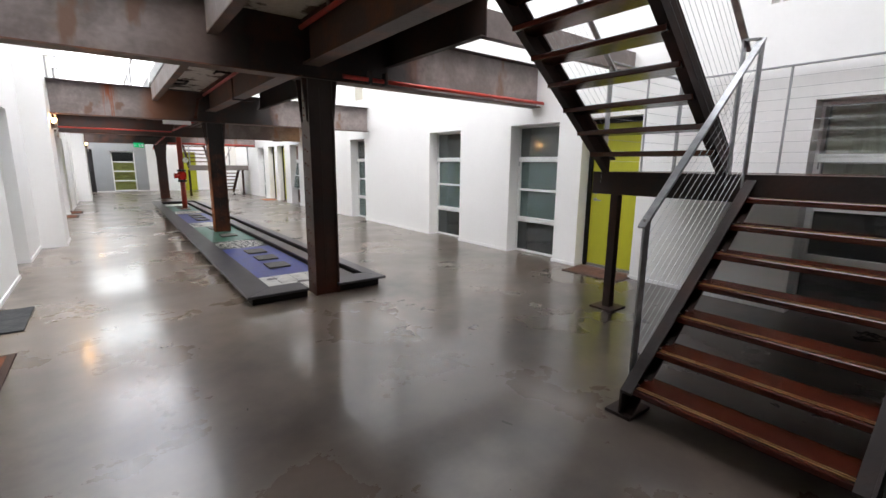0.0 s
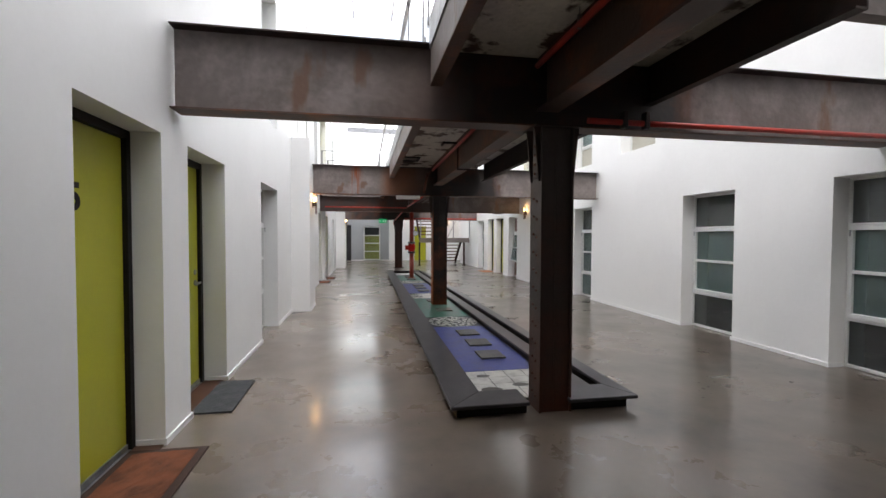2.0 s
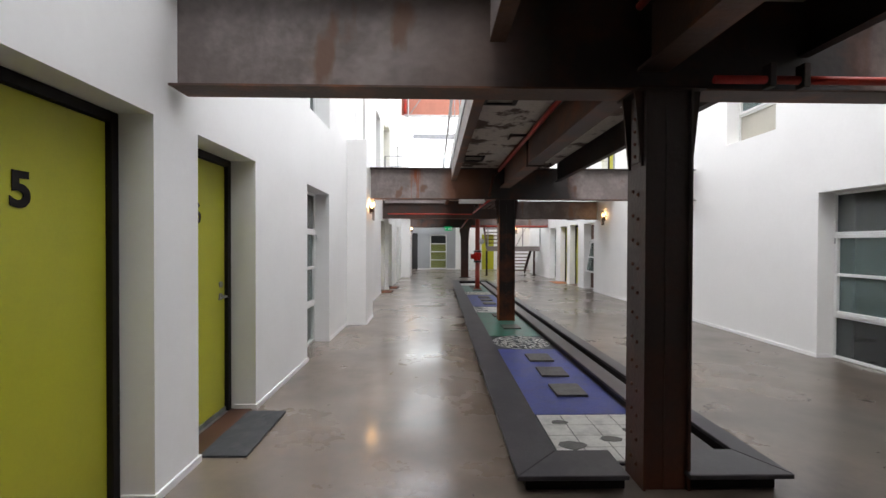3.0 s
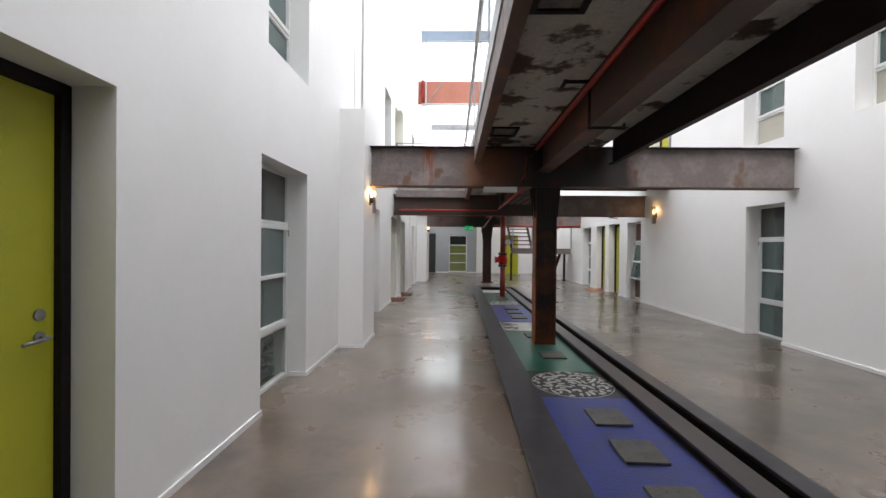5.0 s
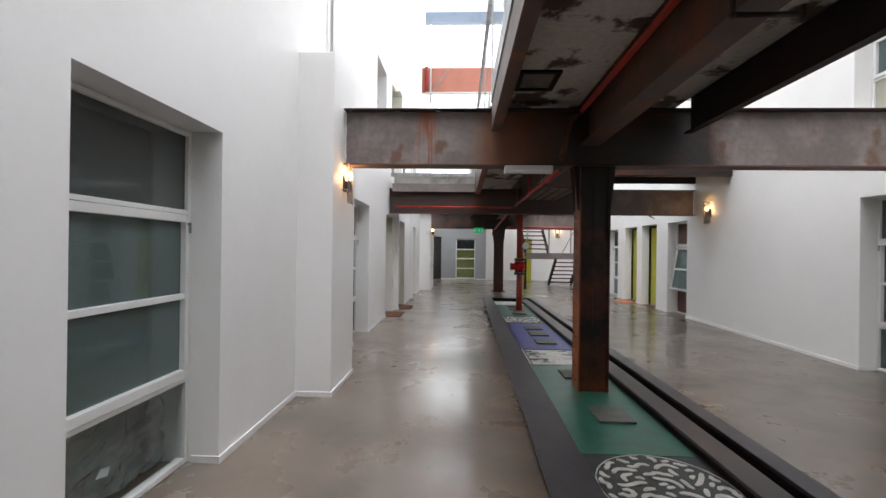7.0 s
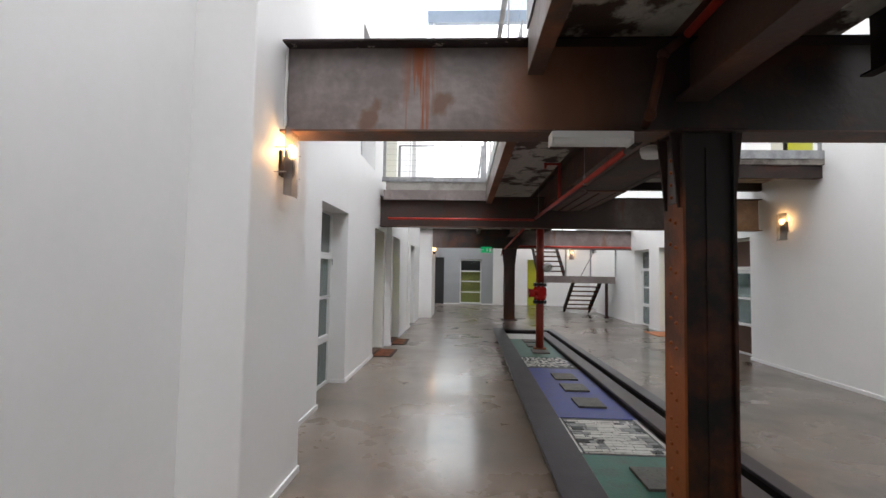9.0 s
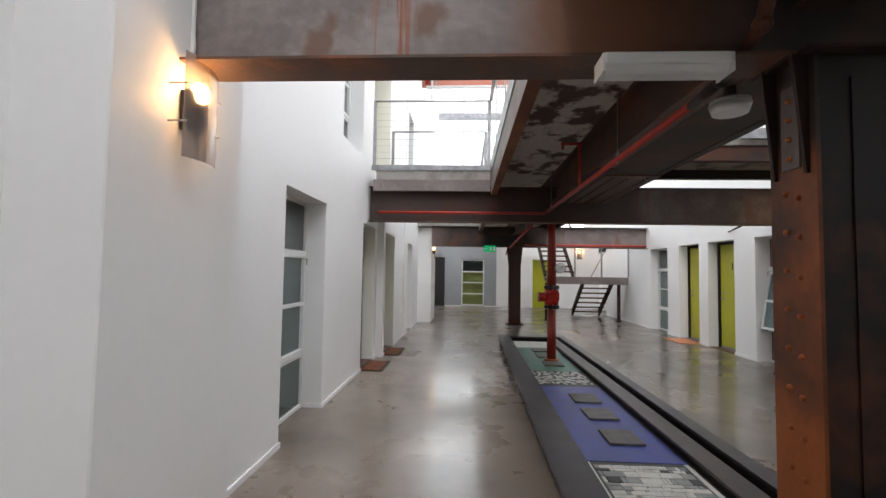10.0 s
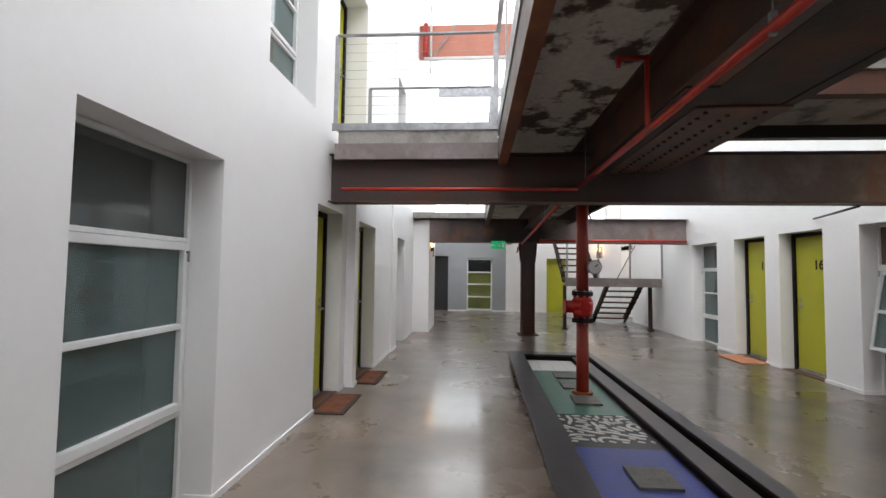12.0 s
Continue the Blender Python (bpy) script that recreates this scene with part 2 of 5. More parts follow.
def floor_mat():
    m = mat("polished_concrete", (0.232, 0.178, 0.136), 0.27, vary=0.22, scale=3, color2=(0.085, 0.071, 0.061), patch=1.0, thresh=(0.42, 0.68),
            rough2=0.33, spec=0.5, coat=0.5)
    m.node_tree.nodes["Principled BSDF"].inputs["Coat Roughness"].default_value = 0.13
    n, l = m.node_tree.nodes, m.node_tree.links
    b = n["Principled BSDF"]
    src = b.inputs["Base Color"].links[0].from_socket
    tc = n.new("ShaderNodeTexCoord")
    # worn dark spots and small chips
    v = n.new("ShaderNodeTexNoise")
    v.inputs["Scale"].default_value, v.inputs["Detail"].default_value, v.inputs["Roughness"].default_value = 2.2, 5, 0.5
    r = n.new("ShaderNodeValToRGB")
    r.color_ramp.elements[0].position, r.color_ramp.elements[1].position = 0.48, 0.8
    x = n.new("ShaderNodeMixRGB")
    x.blend_type = "MULTIPLY"
    x.inputs[2].default_value = (0.62, 0.6, 0.58, 1)
    l.new(tc.outputs["Object"], v.inputs[0])
    l.new(v.outputs[0], r.inputs[0])
    l.new(r.outputs[0], x.inputs[0])
    l.new(src, x.inputs[1])
    # pale lime bloom
    v2 = n.new("ShaderNodeTexNoise")
    v2.inputs["Scale"].default_value, v2.inputs["Detail"].default_value = 0.8, 7
    r2 = n.new("ShaderNodeValToRGB")
    r2.color_ramp.elements[0].position, r2.color_ramp.elements[1].position = 0.42, 0.8
    x2 = n.new("ShaderNodeMixRGB")
    x2.inputs[2].default_value = (0.22, 0.185, 0.153, 1)
    l.new(tc.outputs["Object"], v2.inputs[0])
    l.new(v2.outputs[0], r2.inputs[0])
    l.new(r2.outputs[0], x2.inputs[0])
    l.new(x.outputs[0], x2.inputs[1])
    # the aisle beyond the trough gets less light: dimmed here by multiplying the colour
    sx = n.new("ShaderNodeSeparateXYZ")
    l.new(tc.outputs["Object"], sx.inputs[0])
    ws = n.new("ShaderNodeMath")
    ws.operation = "MULTIPLY_ADD"
    ws.inputs[1].default_value = 3.0
    l.new(v2.outputs[0], ws.inputs[0])
    l.new(sx.outputs[0], ws.inputs[2])
    wm = n.new("ShaderNodeMapRange")
    wm.inputs[1].default_value, wm.inputs[2].default_value = 4.2, 6.2
    l.new(ws.outputs[0], wm.inputs[0])
    x3 = n.new("ShaderNodeMixRGB")
    x3.blend_type = "MULTIPLY"
    x3.inputs[2].default_value = (0.47, 0.465, 0.46, 1)
    l.new(wm.outputs[0], x3.inputs[0])
    l.new(x2.outputs[0], x3.inputs[1])
    # the floor by the stairs is multiplied towards dark grey, fading out along y
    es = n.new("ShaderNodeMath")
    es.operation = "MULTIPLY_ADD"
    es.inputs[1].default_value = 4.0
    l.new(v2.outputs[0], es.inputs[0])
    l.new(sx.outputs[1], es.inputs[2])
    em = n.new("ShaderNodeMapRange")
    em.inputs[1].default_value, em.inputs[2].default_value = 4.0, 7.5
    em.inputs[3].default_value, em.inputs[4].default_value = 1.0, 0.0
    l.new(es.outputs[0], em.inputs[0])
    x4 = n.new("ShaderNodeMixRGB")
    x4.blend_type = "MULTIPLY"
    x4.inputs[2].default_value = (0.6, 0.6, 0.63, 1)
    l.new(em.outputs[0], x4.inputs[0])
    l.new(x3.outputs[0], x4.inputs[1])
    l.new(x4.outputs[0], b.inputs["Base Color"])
    # the sealer is worn through in ragged patches
    cw = n.new("ShaderNodeTexNoise")
    cw.inputs["Scale"].default_value, cw.inputs["Detail"].default_value, cw.inputs["Roughness"].default_value = 1.3, 4, 0.5
    cr = n.new("ShaderNodeMapRange")
    cr.inputs[1].default_value, cr.inputs[2].default_value = 0.25, 0.72
    cr.inputs[3].default_value, cr.inputs[4].default_value = 0.4, 0.6
    l.new(tc.outputs["Object"], cw.inputs[0])
    l.new(cw.outputs[0], cr.inputs[0])
    l.new(cr.outputs[0], b.inputs["Coat Weight"])
    return m


M_FLOOR = floor_mat()


def glass_mat(name, tint, rough):
    m = bpy.data.materials.new(name)
    m.use_nodes = True
    n, l = m.node_tree.nodes, m.node_tree.links
    b = n["Principled BSDF"]
    b.inputs["Base Color"].default_value = (*tint, 1)
    b.inputs["Transmission Weight"].default_value = 0.9 if name == "smoky_glass" else 0.75
    b.inputs["Roughness"].default_value = rough
    b.inputs["IOR"].default_value = 1.45
    return m


M_GLASS = glass_mat("green_grey_glass", (0.31, 0.43, 0.41), 0.04)
M_CLEAR = bpy.data.materials.new("clear_glass")
M_CLEAR.use_nodes = True
_n, _l = M_CLEAR.node_tree.nodes, M_CLEAR.node_tree.links
_n.remove(_n["Principled BSDF"])
_cl, _gl, _mx = (_n.new(q) for q in ("ShaderNodeBsdfTransparent", "ShaderNodeBsdfGlossy", "ShaderNodeMixShader"))
_cl.inputs[0].default_value = (0.93, 0.96, 0.95, 1)
_gl.inputs["Roughness"].default_value = 0.02
_mx.inputs[0].default_value = 0.07
_l.new(_cl.outputs[0], _mx.inputs[1])
_l.new(_gl.outputs[0], _mx.inputs[2])
_l.new(_mx.outputs[0], _n["Material Output"].inputs[0])


def emit_mat(name, color, strength):
    m = bpy.data.materials.new(name)
    m.use_nodes = True
    b = m.node_tree.nodes["Principled BSDF"]
    b.inputs["Base Color"].default_value = (*color, 1)
    b.inputs["Emission Color"].default_value = (*color, 1)
    b.inputs["Emission Strength"].default_value = strength
    return m


M_BULB = emit_mat("warm_bulb", (1.0, 0.62, 0.29), 5.5)
M_SMOKE = glass_mat("smoked_sheet", (0.3, 0.265, 0.25), 0.25)
M_SMOKE.node_tree.nodes["Principled BSDF"].inputs["Transmission Weight"].default_value = 0.55
M_DGLASS = glass_mat("smoky_glass", (0.3, 0.33, 0.33), 0.02)
M_GREYGLASS = glass_mat("grey_frosted_glass", (0.3, 0.34, 0.33), 0.06)
M_BOARD = mat("brown_board", (0.16, 0.09, 0.065), 0.6, vary=0.2)
M_BEIGE = mat("beige_blind", (0.45, 0.43, 0.36), 0.6, vary=0.1)
M_EXIT = emit_mat("exit_green", (0.0, 0.28, 0.1), 0.3)


M_RUSTY = mat("rusty_flange", (0.10, 0.055, 0.04), 0.6, bump=0.25, scale=6, vary=0.35, color2=(0.24, 0.08, 0.03), patch=2.5, thresh=(0.5, 0.7))
M_ROOFP = mat("pale_roof_sheet", (0.7, 0.74, 0.78), 0.5, vary=0.08)
_n, _l = M_ROOFP.node_tree.nodes, M_ROOFP.node_tree.links
_tr, _mx = _n.new("ShaderNodeBsdfTranslucent"), _n.new("ShaderNodeMixShader")
_tr.inputs[0].default_value = (0.85, 0.9, 0.95, 1)
_mx.inputs[0].default_value = 0.5
_l.new(_n["Principled BSDF"].outputs[0], _mx.inputs[1])
_l.new(_tr.outputs[0], _mx.inputs[2])
_l.new(_mx.outputs[0], _n["Material Output"].inputs[0])
M_ROOFB = mat("blue_grey_paint", (0.35, 0.42, 0.5), 0.45, vary=0.15)
M_REDB = mat("bright_red_enamel", (0.5, 0.015, 0.01), 0.25, vary=0.15)
M_SHIELD = mat("dull_shield_metal", (0.3, 0.28, 0.27), 0.45, metal=0.8, vary=0.15)
M_SHEET = mat("crumpled_plastic", (0.14, 0.18, 0.185), 0.12, vary=0.45, color2=(0.05, 0.045, 0.05), patch=2.2, spec=0.9)


# ---- mesh helpers ----
def box(bm, x0, x1, y0, y1, z0, z1, m=None):
    v = [bm.verts.new(p) for p in ((x0, y0, z0), (x1, y0, z0), (x1, y1, z0), (x0, y1, z0), (x0, y0, z1), (x1, y0, z1), (x1, y1, z1), (x0, y1, z1))]
    if m is not None:
        for q in v:
            q.co = m @ q.co
    for f in ((3, 2, 1, 0), (4, 5, 6, 7), (0, 1, 5, 4), (1, 2, 6, 5), (2, 3, 7, 6), (3, 0, 4, 7)):
        bm.faces.new([v[i] for i in f])
    return v


def rod(bm, a, b, r, sides=10, r2=None):
    a, b = Vector(a), Vector(b)
    q = (b - a).to_track_quat("Z", "Y")
    ra = []
    for p, rr in ((a, r), (b, r if r2 is None else r2)):
        ra.append([bm.verts.new(p + q @ Vector((rr * math.cos(2 * math.pi * k / sides), rr * math.sin(2 * math.pi * k / sides), 0))) for k in range(sides)])
    for k in range(sides):
        f = bm.faces.new((ra[0][k], ra[0][(k + 1) % sides], ra[1][(k + 1) % sides], ra[1][k]))
        f.smooth = sides > 6
    bm.faces.new(ra[0][::-1])
    bm.faces.new(ra[1])


def bar(bm, a, b, w, h):
    """A flat bar from a to b: w across, h deep (upright)."""
    a, b = Vector(a), Vector(b)
    d = b - a
    side = d.cross(Vector((0, 0, 1)))
    side = side.normalized() * w / 2 if side.length > 1e-4 else Vector((w / 2, 0, 0))
    up = side.cross(d).normalized() * h / 2
    v = [bm.verts.new(p + s * side + u * up) for p in (a, b) for s, u in ((-1, -1), (1, -1), (1, 1), (-1, 1))]
    for f in ((0, 1, 2, 3), (7, 6, 5, 4), (0, 4, 5, 1), (1, 5, 6, 2), (2, 6, 7, 3), (3, 7, 4, 0)):
        bm.faces.new([v[i] for i in f])


def prism(bm, outline, axis, lo, hi):
    """An outline of (u, v) pushed along an axis from lo to hi: x: (y, z); y: (x, z); z: (x, y)."""
    put = {"x": lambda u, v, w: (w, u, v), "y": lambda u, v, w: (u, w, v), "z": lambda u, v, w: (u, v, w)}[axis]
    a = [bm.verts.new(put(u, v, lo)) for u, v in outline]
    b = [bm.verts.new(put(u, v, hi)) for u, v in outline]
    n = len(a)
    for k in range(n):
        bm.faces.new((a[k], a[(k + 1) % n], b[(k + 1) % n], b[k]))
    bm.faces.new(a[::-1])
    bm.faces.new(b)


def finish(bm, name, material, bevel=0.0):
    bmesh.ops.recalc_face_normals(bm, faces=bm.faces)
    if bevel:
        bmesh.ops.bevel(bm, geom=[e for e in bm.edges if e.calc_face_angle(0) > 0.6], offset=bevel, segments=1, affect="EDGES", clamp_overlap=True)
    me = bpy.data.meshes.new(name)
    bm.to_mesh(me)
    bm.free()
    if material:
        me.materials.append(material)
    return new(name, me)


def part(name, bm, material, parent, label="", bevel=0.0):
    ob = finish(bm, name, material, bevel)
    ob.parent = parent
    return tagged(ob, label)


def thing(name, label, category, group="", kind="", at=(0, 0, 0)):
    ob = new(name)
    ob.location = at
    return tagged(ob, label, category, group, kind)


def solid(name, bm, material, label="", category="", group="", kind="", bevel=0.0):
    return tagged(finish(bm, name, material, bevel), label, category, group, kind)


def ibeam(bm, axis, lo, hi, c, z0, z1, w=0.2, tf=0.022, tw=0.016):
    """A rolled I beam along x or y, its web at c."""
    o = [(c - w / 2, z0), (c + w / 2, z0), (c + w / 2, z0 + tf), (c + tw / 2, z0 + tf), (c + tw / 2, z1 - tf), (c + w / 2, z1 - tf),
         (c + w / 2, z1), (c - w / 2, z1), (c - w / 2, z1 - tf), (c - tw / 2, z1 - tf), (c - tw / 2, z0 + tf), (c - w / 2, z0 + tf)]
    prism(bm, o, axis, lo, hi)


def channel(bm, axis, lo, hi, back, open_to, z0, z1, w=0.08, t=0.014):
    """A channel whose back stands at back and whose flanges point to open_to (+1 or -1)."""
    s = open_to
    o = [(back, z0), (back + s * w, z0), (back + s * w, z0 + t), (back + s * t, z0 + t), (back + s * t, z1 - t), (back + s * w, z1 - t), (back + s * w, z1), (back, z1)]
    prism(bm, o, axis, lo, hi)


def pierced(bm, axis, c0, c1, lo, hi, z0, z1, holes):
    """A wall between c0 and c1 across, lo to hi along, with holes (a, b, za, zb)."""
    def put(a, b, za, zb):
        if b - a > 1e-4 and zb - za > 1e-4:
            if axis == "y":
                box(bm, c0, c1, a, b, za, zb)
            else:
                box(bm, a, b, c0, c1, za, zb)
    cuts = sorted({lo, hi, *[h[0] for h in holes], *[h[1] for h in holes]})
    for a, b in zip(cuts, cuts[1:]):
        z = z0
        for h in sorted((h for h in holes if h[0] < b - 1e-5 and h[1] > a + 1e-5), key=lambda h: h[2]):
            put(a, b, z, h[2])
            z = h[3]
        put(a, b, z, z1)


TOP = 9.9

# ---- floor ----
bm = bmesh.new()
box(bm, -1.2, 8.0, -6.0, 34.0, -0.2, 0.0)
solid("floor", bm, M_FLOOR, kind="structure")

# ---- walls: (name, inner face x, outward side, from y, to y, holes) ----
# a hole is (near y, far y, sill z, head z, what)
LEFT = [
    ("wall_west", -0.43, -5.0, 9.94, [(0.4, 1.3, 0, 2.13, "door_4"), (3.6, 4.53, 0, 2.155, "door_5"), (4.985, 5.92, 0, 2.155, "door_6"),
                                (7.48, 8.61, 0.0, 2.17, "w"), (1.9, 2.9, 3.55, 5.2, "w"), (7.6, 8.63, 3.13, 5.1, "w")]),
    ("wall_west", -0.42, 10.78, 15.98, [(12.16, 13.22, 0.0, 2.155, "w"), (14.93, 15.78, 0, 2.14, "door_7"), (15.47, 15.98, 3.06, 5.1, "d"), (13.78, 14.78, 3.08, 5.0, "w")]),
    ("wall_west", -0.31, 15.98, 18.4, [(16.15, 17.1, 0, 2.1, "door_8"), (15.98, 16.36, 3.06, 5.1, "d")]),
    ("wall_west", -0.29, 18.4, 21.1, [(18.9, 19.75, 0.0, 2.1, "w"), (18.7, 19.6, 3.5, 5.2, "w")]),
]
RIGHT = [
    ("wall_east", 6.05, -5.0, 24.5, [(-0.6, 1.26, 0.0, 2.12, "wide"), (2.98, 3.86, 0, 2.13, "door_14"), (4.28, 5.28, 0.0, 2.12, "w"),
                              (6.6, 7.625, 0.0, 2.12, "w"), (10.54, 11.4, 0.0, 2.12, "w"), (15.55, 16.45, 0.0, 2.12, "open_w"),
                              (17.04, 17.93, 0, 2.13, "door_16"), (18.28, 19.15, 0, 2.13, "door_15"), (19.75, 20.75, 0, 2.12, "w"),
                              (0.3, 1.75, 3.08, 5.0, "w"), (8.35, 9.42, 3.12, 5.0, "w"), (10.58, 11.5, 3.1, 5.0, "w"), (14.12, 14.98, 3.17, 5.3, "door_26")]),
]
THICK = 0.5


def stacked_window(face, side, y0, y1, z0, z1, label, clear_low=False, kind="w"):
    """A white framed window of four panes in a recess of a wall whose face looks along -side."""
    w = thing("window", label, "window", "stacked windows along the hall", at=(face + side * 0.237, (y0 + y1) / 2, z0))
    h = z1 - z0
    hy = (y1 - y0) / 2 - 0.004
    d0, d1 = -0.03, 0.03
    f = 0.028
    front = -side * 0.031
    bm = bmesh.new()
    for s in (-1, 1):
        a, b = sorted((s * hy, s * (hy - f)))
        box(bm, d0, d1, a, b, 0.004, h - 0.004)
    box(bm, d0, d1, -hy + f, hy - f, 0.004, 0.04)
    box(bm, d0, d1, -hy + f, hy - f, h - 0.035, h - 0.004)
    part("window_frame", bm, M_FRAME, w, bevel=0.003)
    v1, v2, v3, v4, v5, v6 = (h * q for q in (0.247, 0.288, 0.497, 0.514, 0.725, 0.762))
    for a, b in ((v1, v1 + 0.03), (v6 - 0.028, v6)):
        bm = bmesh.new()
        box(bm, d0, d1, -hy + f, hy - f, a, b)
        part("transom", bm, M_FRAME, w, bevel=0.003)
    # the middle sash: stiles, rails and a thin bar
    sw = 0.034
    sa, sb = v1 + 0.034, v6 - 0.032
    bm = bmesh.new()
    for s in (-1, 1):
        a, b = sorted((s * (hy - f - 0.003), s * (hy - f - sw)))
        box(bm, *sorted((front * 1.35, -front * 0.4)), a, b, sa, sb)
    box(bm, *sorted((front * 1.35, -front * 0.4)), -hy + f + sw, hy - f - sw, sa, v2)
    box(bm, *sorted((front * 1.35, -front * 0.4)), -hy + f + sw, hy - f - sw, v5, sb)
    box(bm, *sorted((front * 1.2, -front * 0.3)), -hy + f + sw, hy - f - sw, v3, v4)
    part("sash", bm, M_FRAME, w, bevel=0.003)
    bm = bmesh.new()
    rod(bm, (front * 1.35, hy - f - sw / 2, v5 - 0.01), (front * 1.9, hy - f - sw / 2, v5 - 0.01), 0.007, 8)
    box(bm, *sorted((front * 1.7, front * 2.0)), hy - f - sw / 2 - 0.006, hy - f - sw / 2 + 0.006, v5 - 0.07, v5)
    part("catch", bm, M_GALV, w, "small satin steel sash catch")
    cuts = [0.04, v1, v2, v3, v4, v5, v6, h - 0.035]
    for k in range(4):
        bm = bmesh.new()
        in_sash = sw if k in (1, 2) else 0
        box(bm, -0.006, 0.006, -hy + f + in_sash, hy - f - in_sash, cuts[2 * k], cuts[2 * k + 1])
        gm = M_CLEAR if (clear_low and k == 0) or (kind == "wide" and k > 1) else M_DGLASS if kind == "wide" or (k == 0 and z0 < 0.1 and face > 3 and y0 < 7) else M_GREYGLASS if k == 3 else M_GLASS
        if kind == "open_w" and k in (0, 3):
            part("board", bm, M_BOARD, w, "brown board in place of a pane")
        elif z0 > 3 and face > 3 and k == 0:
            part("blind", bm, M_BEIGE, w, "beige blind close behind the pane")
        else:
            p = part("pane", bm, gm, w)
            p.visible_shadow = gm is not M_CLEAR
    return w


def number(parent, text, x, y, z, side, size=0.21):
    cu = bpy.data.curves.new("number", "FONT")
    cu.body, cu.size, cu.extrude, cu.offset = text, size, 0.002, 0.007 if text == "5" else 0.004
    cu.align_x = "CENTER"
    ob = new("number", cu)
    dg = bpy.context.evaluated_depsgraph_get()
    me = bpy.data.meshes.new_from_object(ob.evaluated_get(dg))
    bpy.data.objects.remove(ob)
    me.materials.append(M_BLACK)
    o = new("number", me)
    o.parent = parent
    o.matrix_basis = pose(x, y, z, 90, 0, 90 if side < 0 else -90)
    return o


def door(face, side, y0, y1, z0, z1, name):
    """A lime flush door in a black frame, deep in its recess."""
    x = face + side * (0.26 if name == "door_6" else 0.237)
    dtop = thing(name, "lime green flush door with a black number in a black frame", "door", "numbered doors", "structure", at=(x, (y0 + y1) / 2, z0))
    h, hy, f = z1 - z0, (y1 - y0) / 2 - 0.003, 0.055
    bm = bmesh.new()
    for s in (-1, 1):
        a, b = sorted((s * hy, s * (hy - f)))
        box(bm, -0.05, 0.05, a, b, 0.003, h - 0.003)
    box(bm, -0.05, 0.05, -hy + f, hy - f, h - 0.06, h - 0.003)
    part("door_frame", bm, M_BLACK, dtop, bevel=0.003)
    bm = bmesh.new()
    box(bm, -0.02, 0.02, -hy + f + 0.004, hy - f - 0.004, 0.012, h - 0.064)
    part("door_leaf", bm, M_DOOR, dtop, bevel=0.002)
    bm = bmesh.new()
    box(bm, -0.05, 0.05, -hy + f, hy - f, 0.003, 0.010)
    part("threshold", bm, M_GALV, dtop)
    if z0 < 0.1:
        bm = bmesh.new()
        box(bm, *sorted((-side * 0.052, -side * 0.229)), -hy, hy, 0.0, 0.009)
        part("sill", bm, M_SILL, dtop, "reddish brown sill board")
        bm = bmesh.new()
        box(bm, *sorted((-side * 0.0205, -side * 0.032)), -hy + f + 0.01, hy - f - 0.01, 0.014, 0.05)
        part("weather_strip", bm, M_GALV, dtop, "silver weather strip")
    bm = bmesh.new()
    fx = -side * 0.02
    ky = hy - f - 0.08
    if name == "door_5":
        ky = -hy + f + 0.06
    rod(bm, (fx, ky, 1.0), (fx - side * 0.012, ky, 1.0), 0.026, 14)
    rod(bm, (fx, ky, 1.0), (fx - side * 0.055, ky, 1.0), 0.009, 8)
    rod(bm, (fx - side * 0.05, ky + 0.008, 1.0), (fx - side * 0.05, ky - 0.12, 0.99), 0.009, 8)
    part("door_handle", bm, M_GALV, dtop, "satin steel lever handle")
    bm = bmesh.new()
    rod(bm, (fx, ky, 1.1), (fx - side * 0.012, ky, 1.1), 0.026, 14)
    part("lock_plate", bm, M_GALV, dtop, "round satin steel lock")
    t = {"door_5": "5", "door_6": "6", "door_7": "7", "door_8": "8", "door_16": "16", "door_15": "15"}.get(name)
    if t:
        number(dtop, t, -side * 0.0245, (-0.03 if t == "6" else -0.09) if side < 0 else -0.08, 1.6 if side < 0 else 1.565, side, 0.21 if side < 0 else 0.2)
    return dtop


def run_wall(spec, side):
    for name, face, y0, y1, holes in spec:
        bm = bmesh.new()
        pierced(bm, "y", *sorted((face, face + side * THICK)), y0, y1, 0, TOP, [h[:4] for h in holes])
        solid(name, bm, M_WALL, kind="structure")
        for a, b, za, zb, what in holes:
            if what.startswith("door"):
                door(face, side, a, b, za, zb, what)
            elif what in ("w", "open_w", "wide"):
                stacked_window(face, side, a, b, za, zb, "white framed four-pane window with grey-green glass in a deep recess", abs(a - 7.48) < 0.01, what)
        # skirting along the face and into the recesses
        bm = bmesh.new()
        s = -side
        low = sorted(h for h in holes if h[2] < 0.1)
        edges = [y0, *[v for h in low for v in h[:2]], y1]
        for a, b in zip(edges[::2], edges[1::2]):
            box(bm, *sorted((face, face + s * 0.014)), a - 0.0, b + 0.0, 0, 0.045)
        for h in low:
            for y, q in ((h[0], 1), (h[1], -1)):
                box(bm, *sorted((face + s * 0.014, face + side * 0.18)), *sorted((y, y + q * 0.014)), 0, 0.045)
        solid("baseboard", bm, M_BASE, kind="structure")


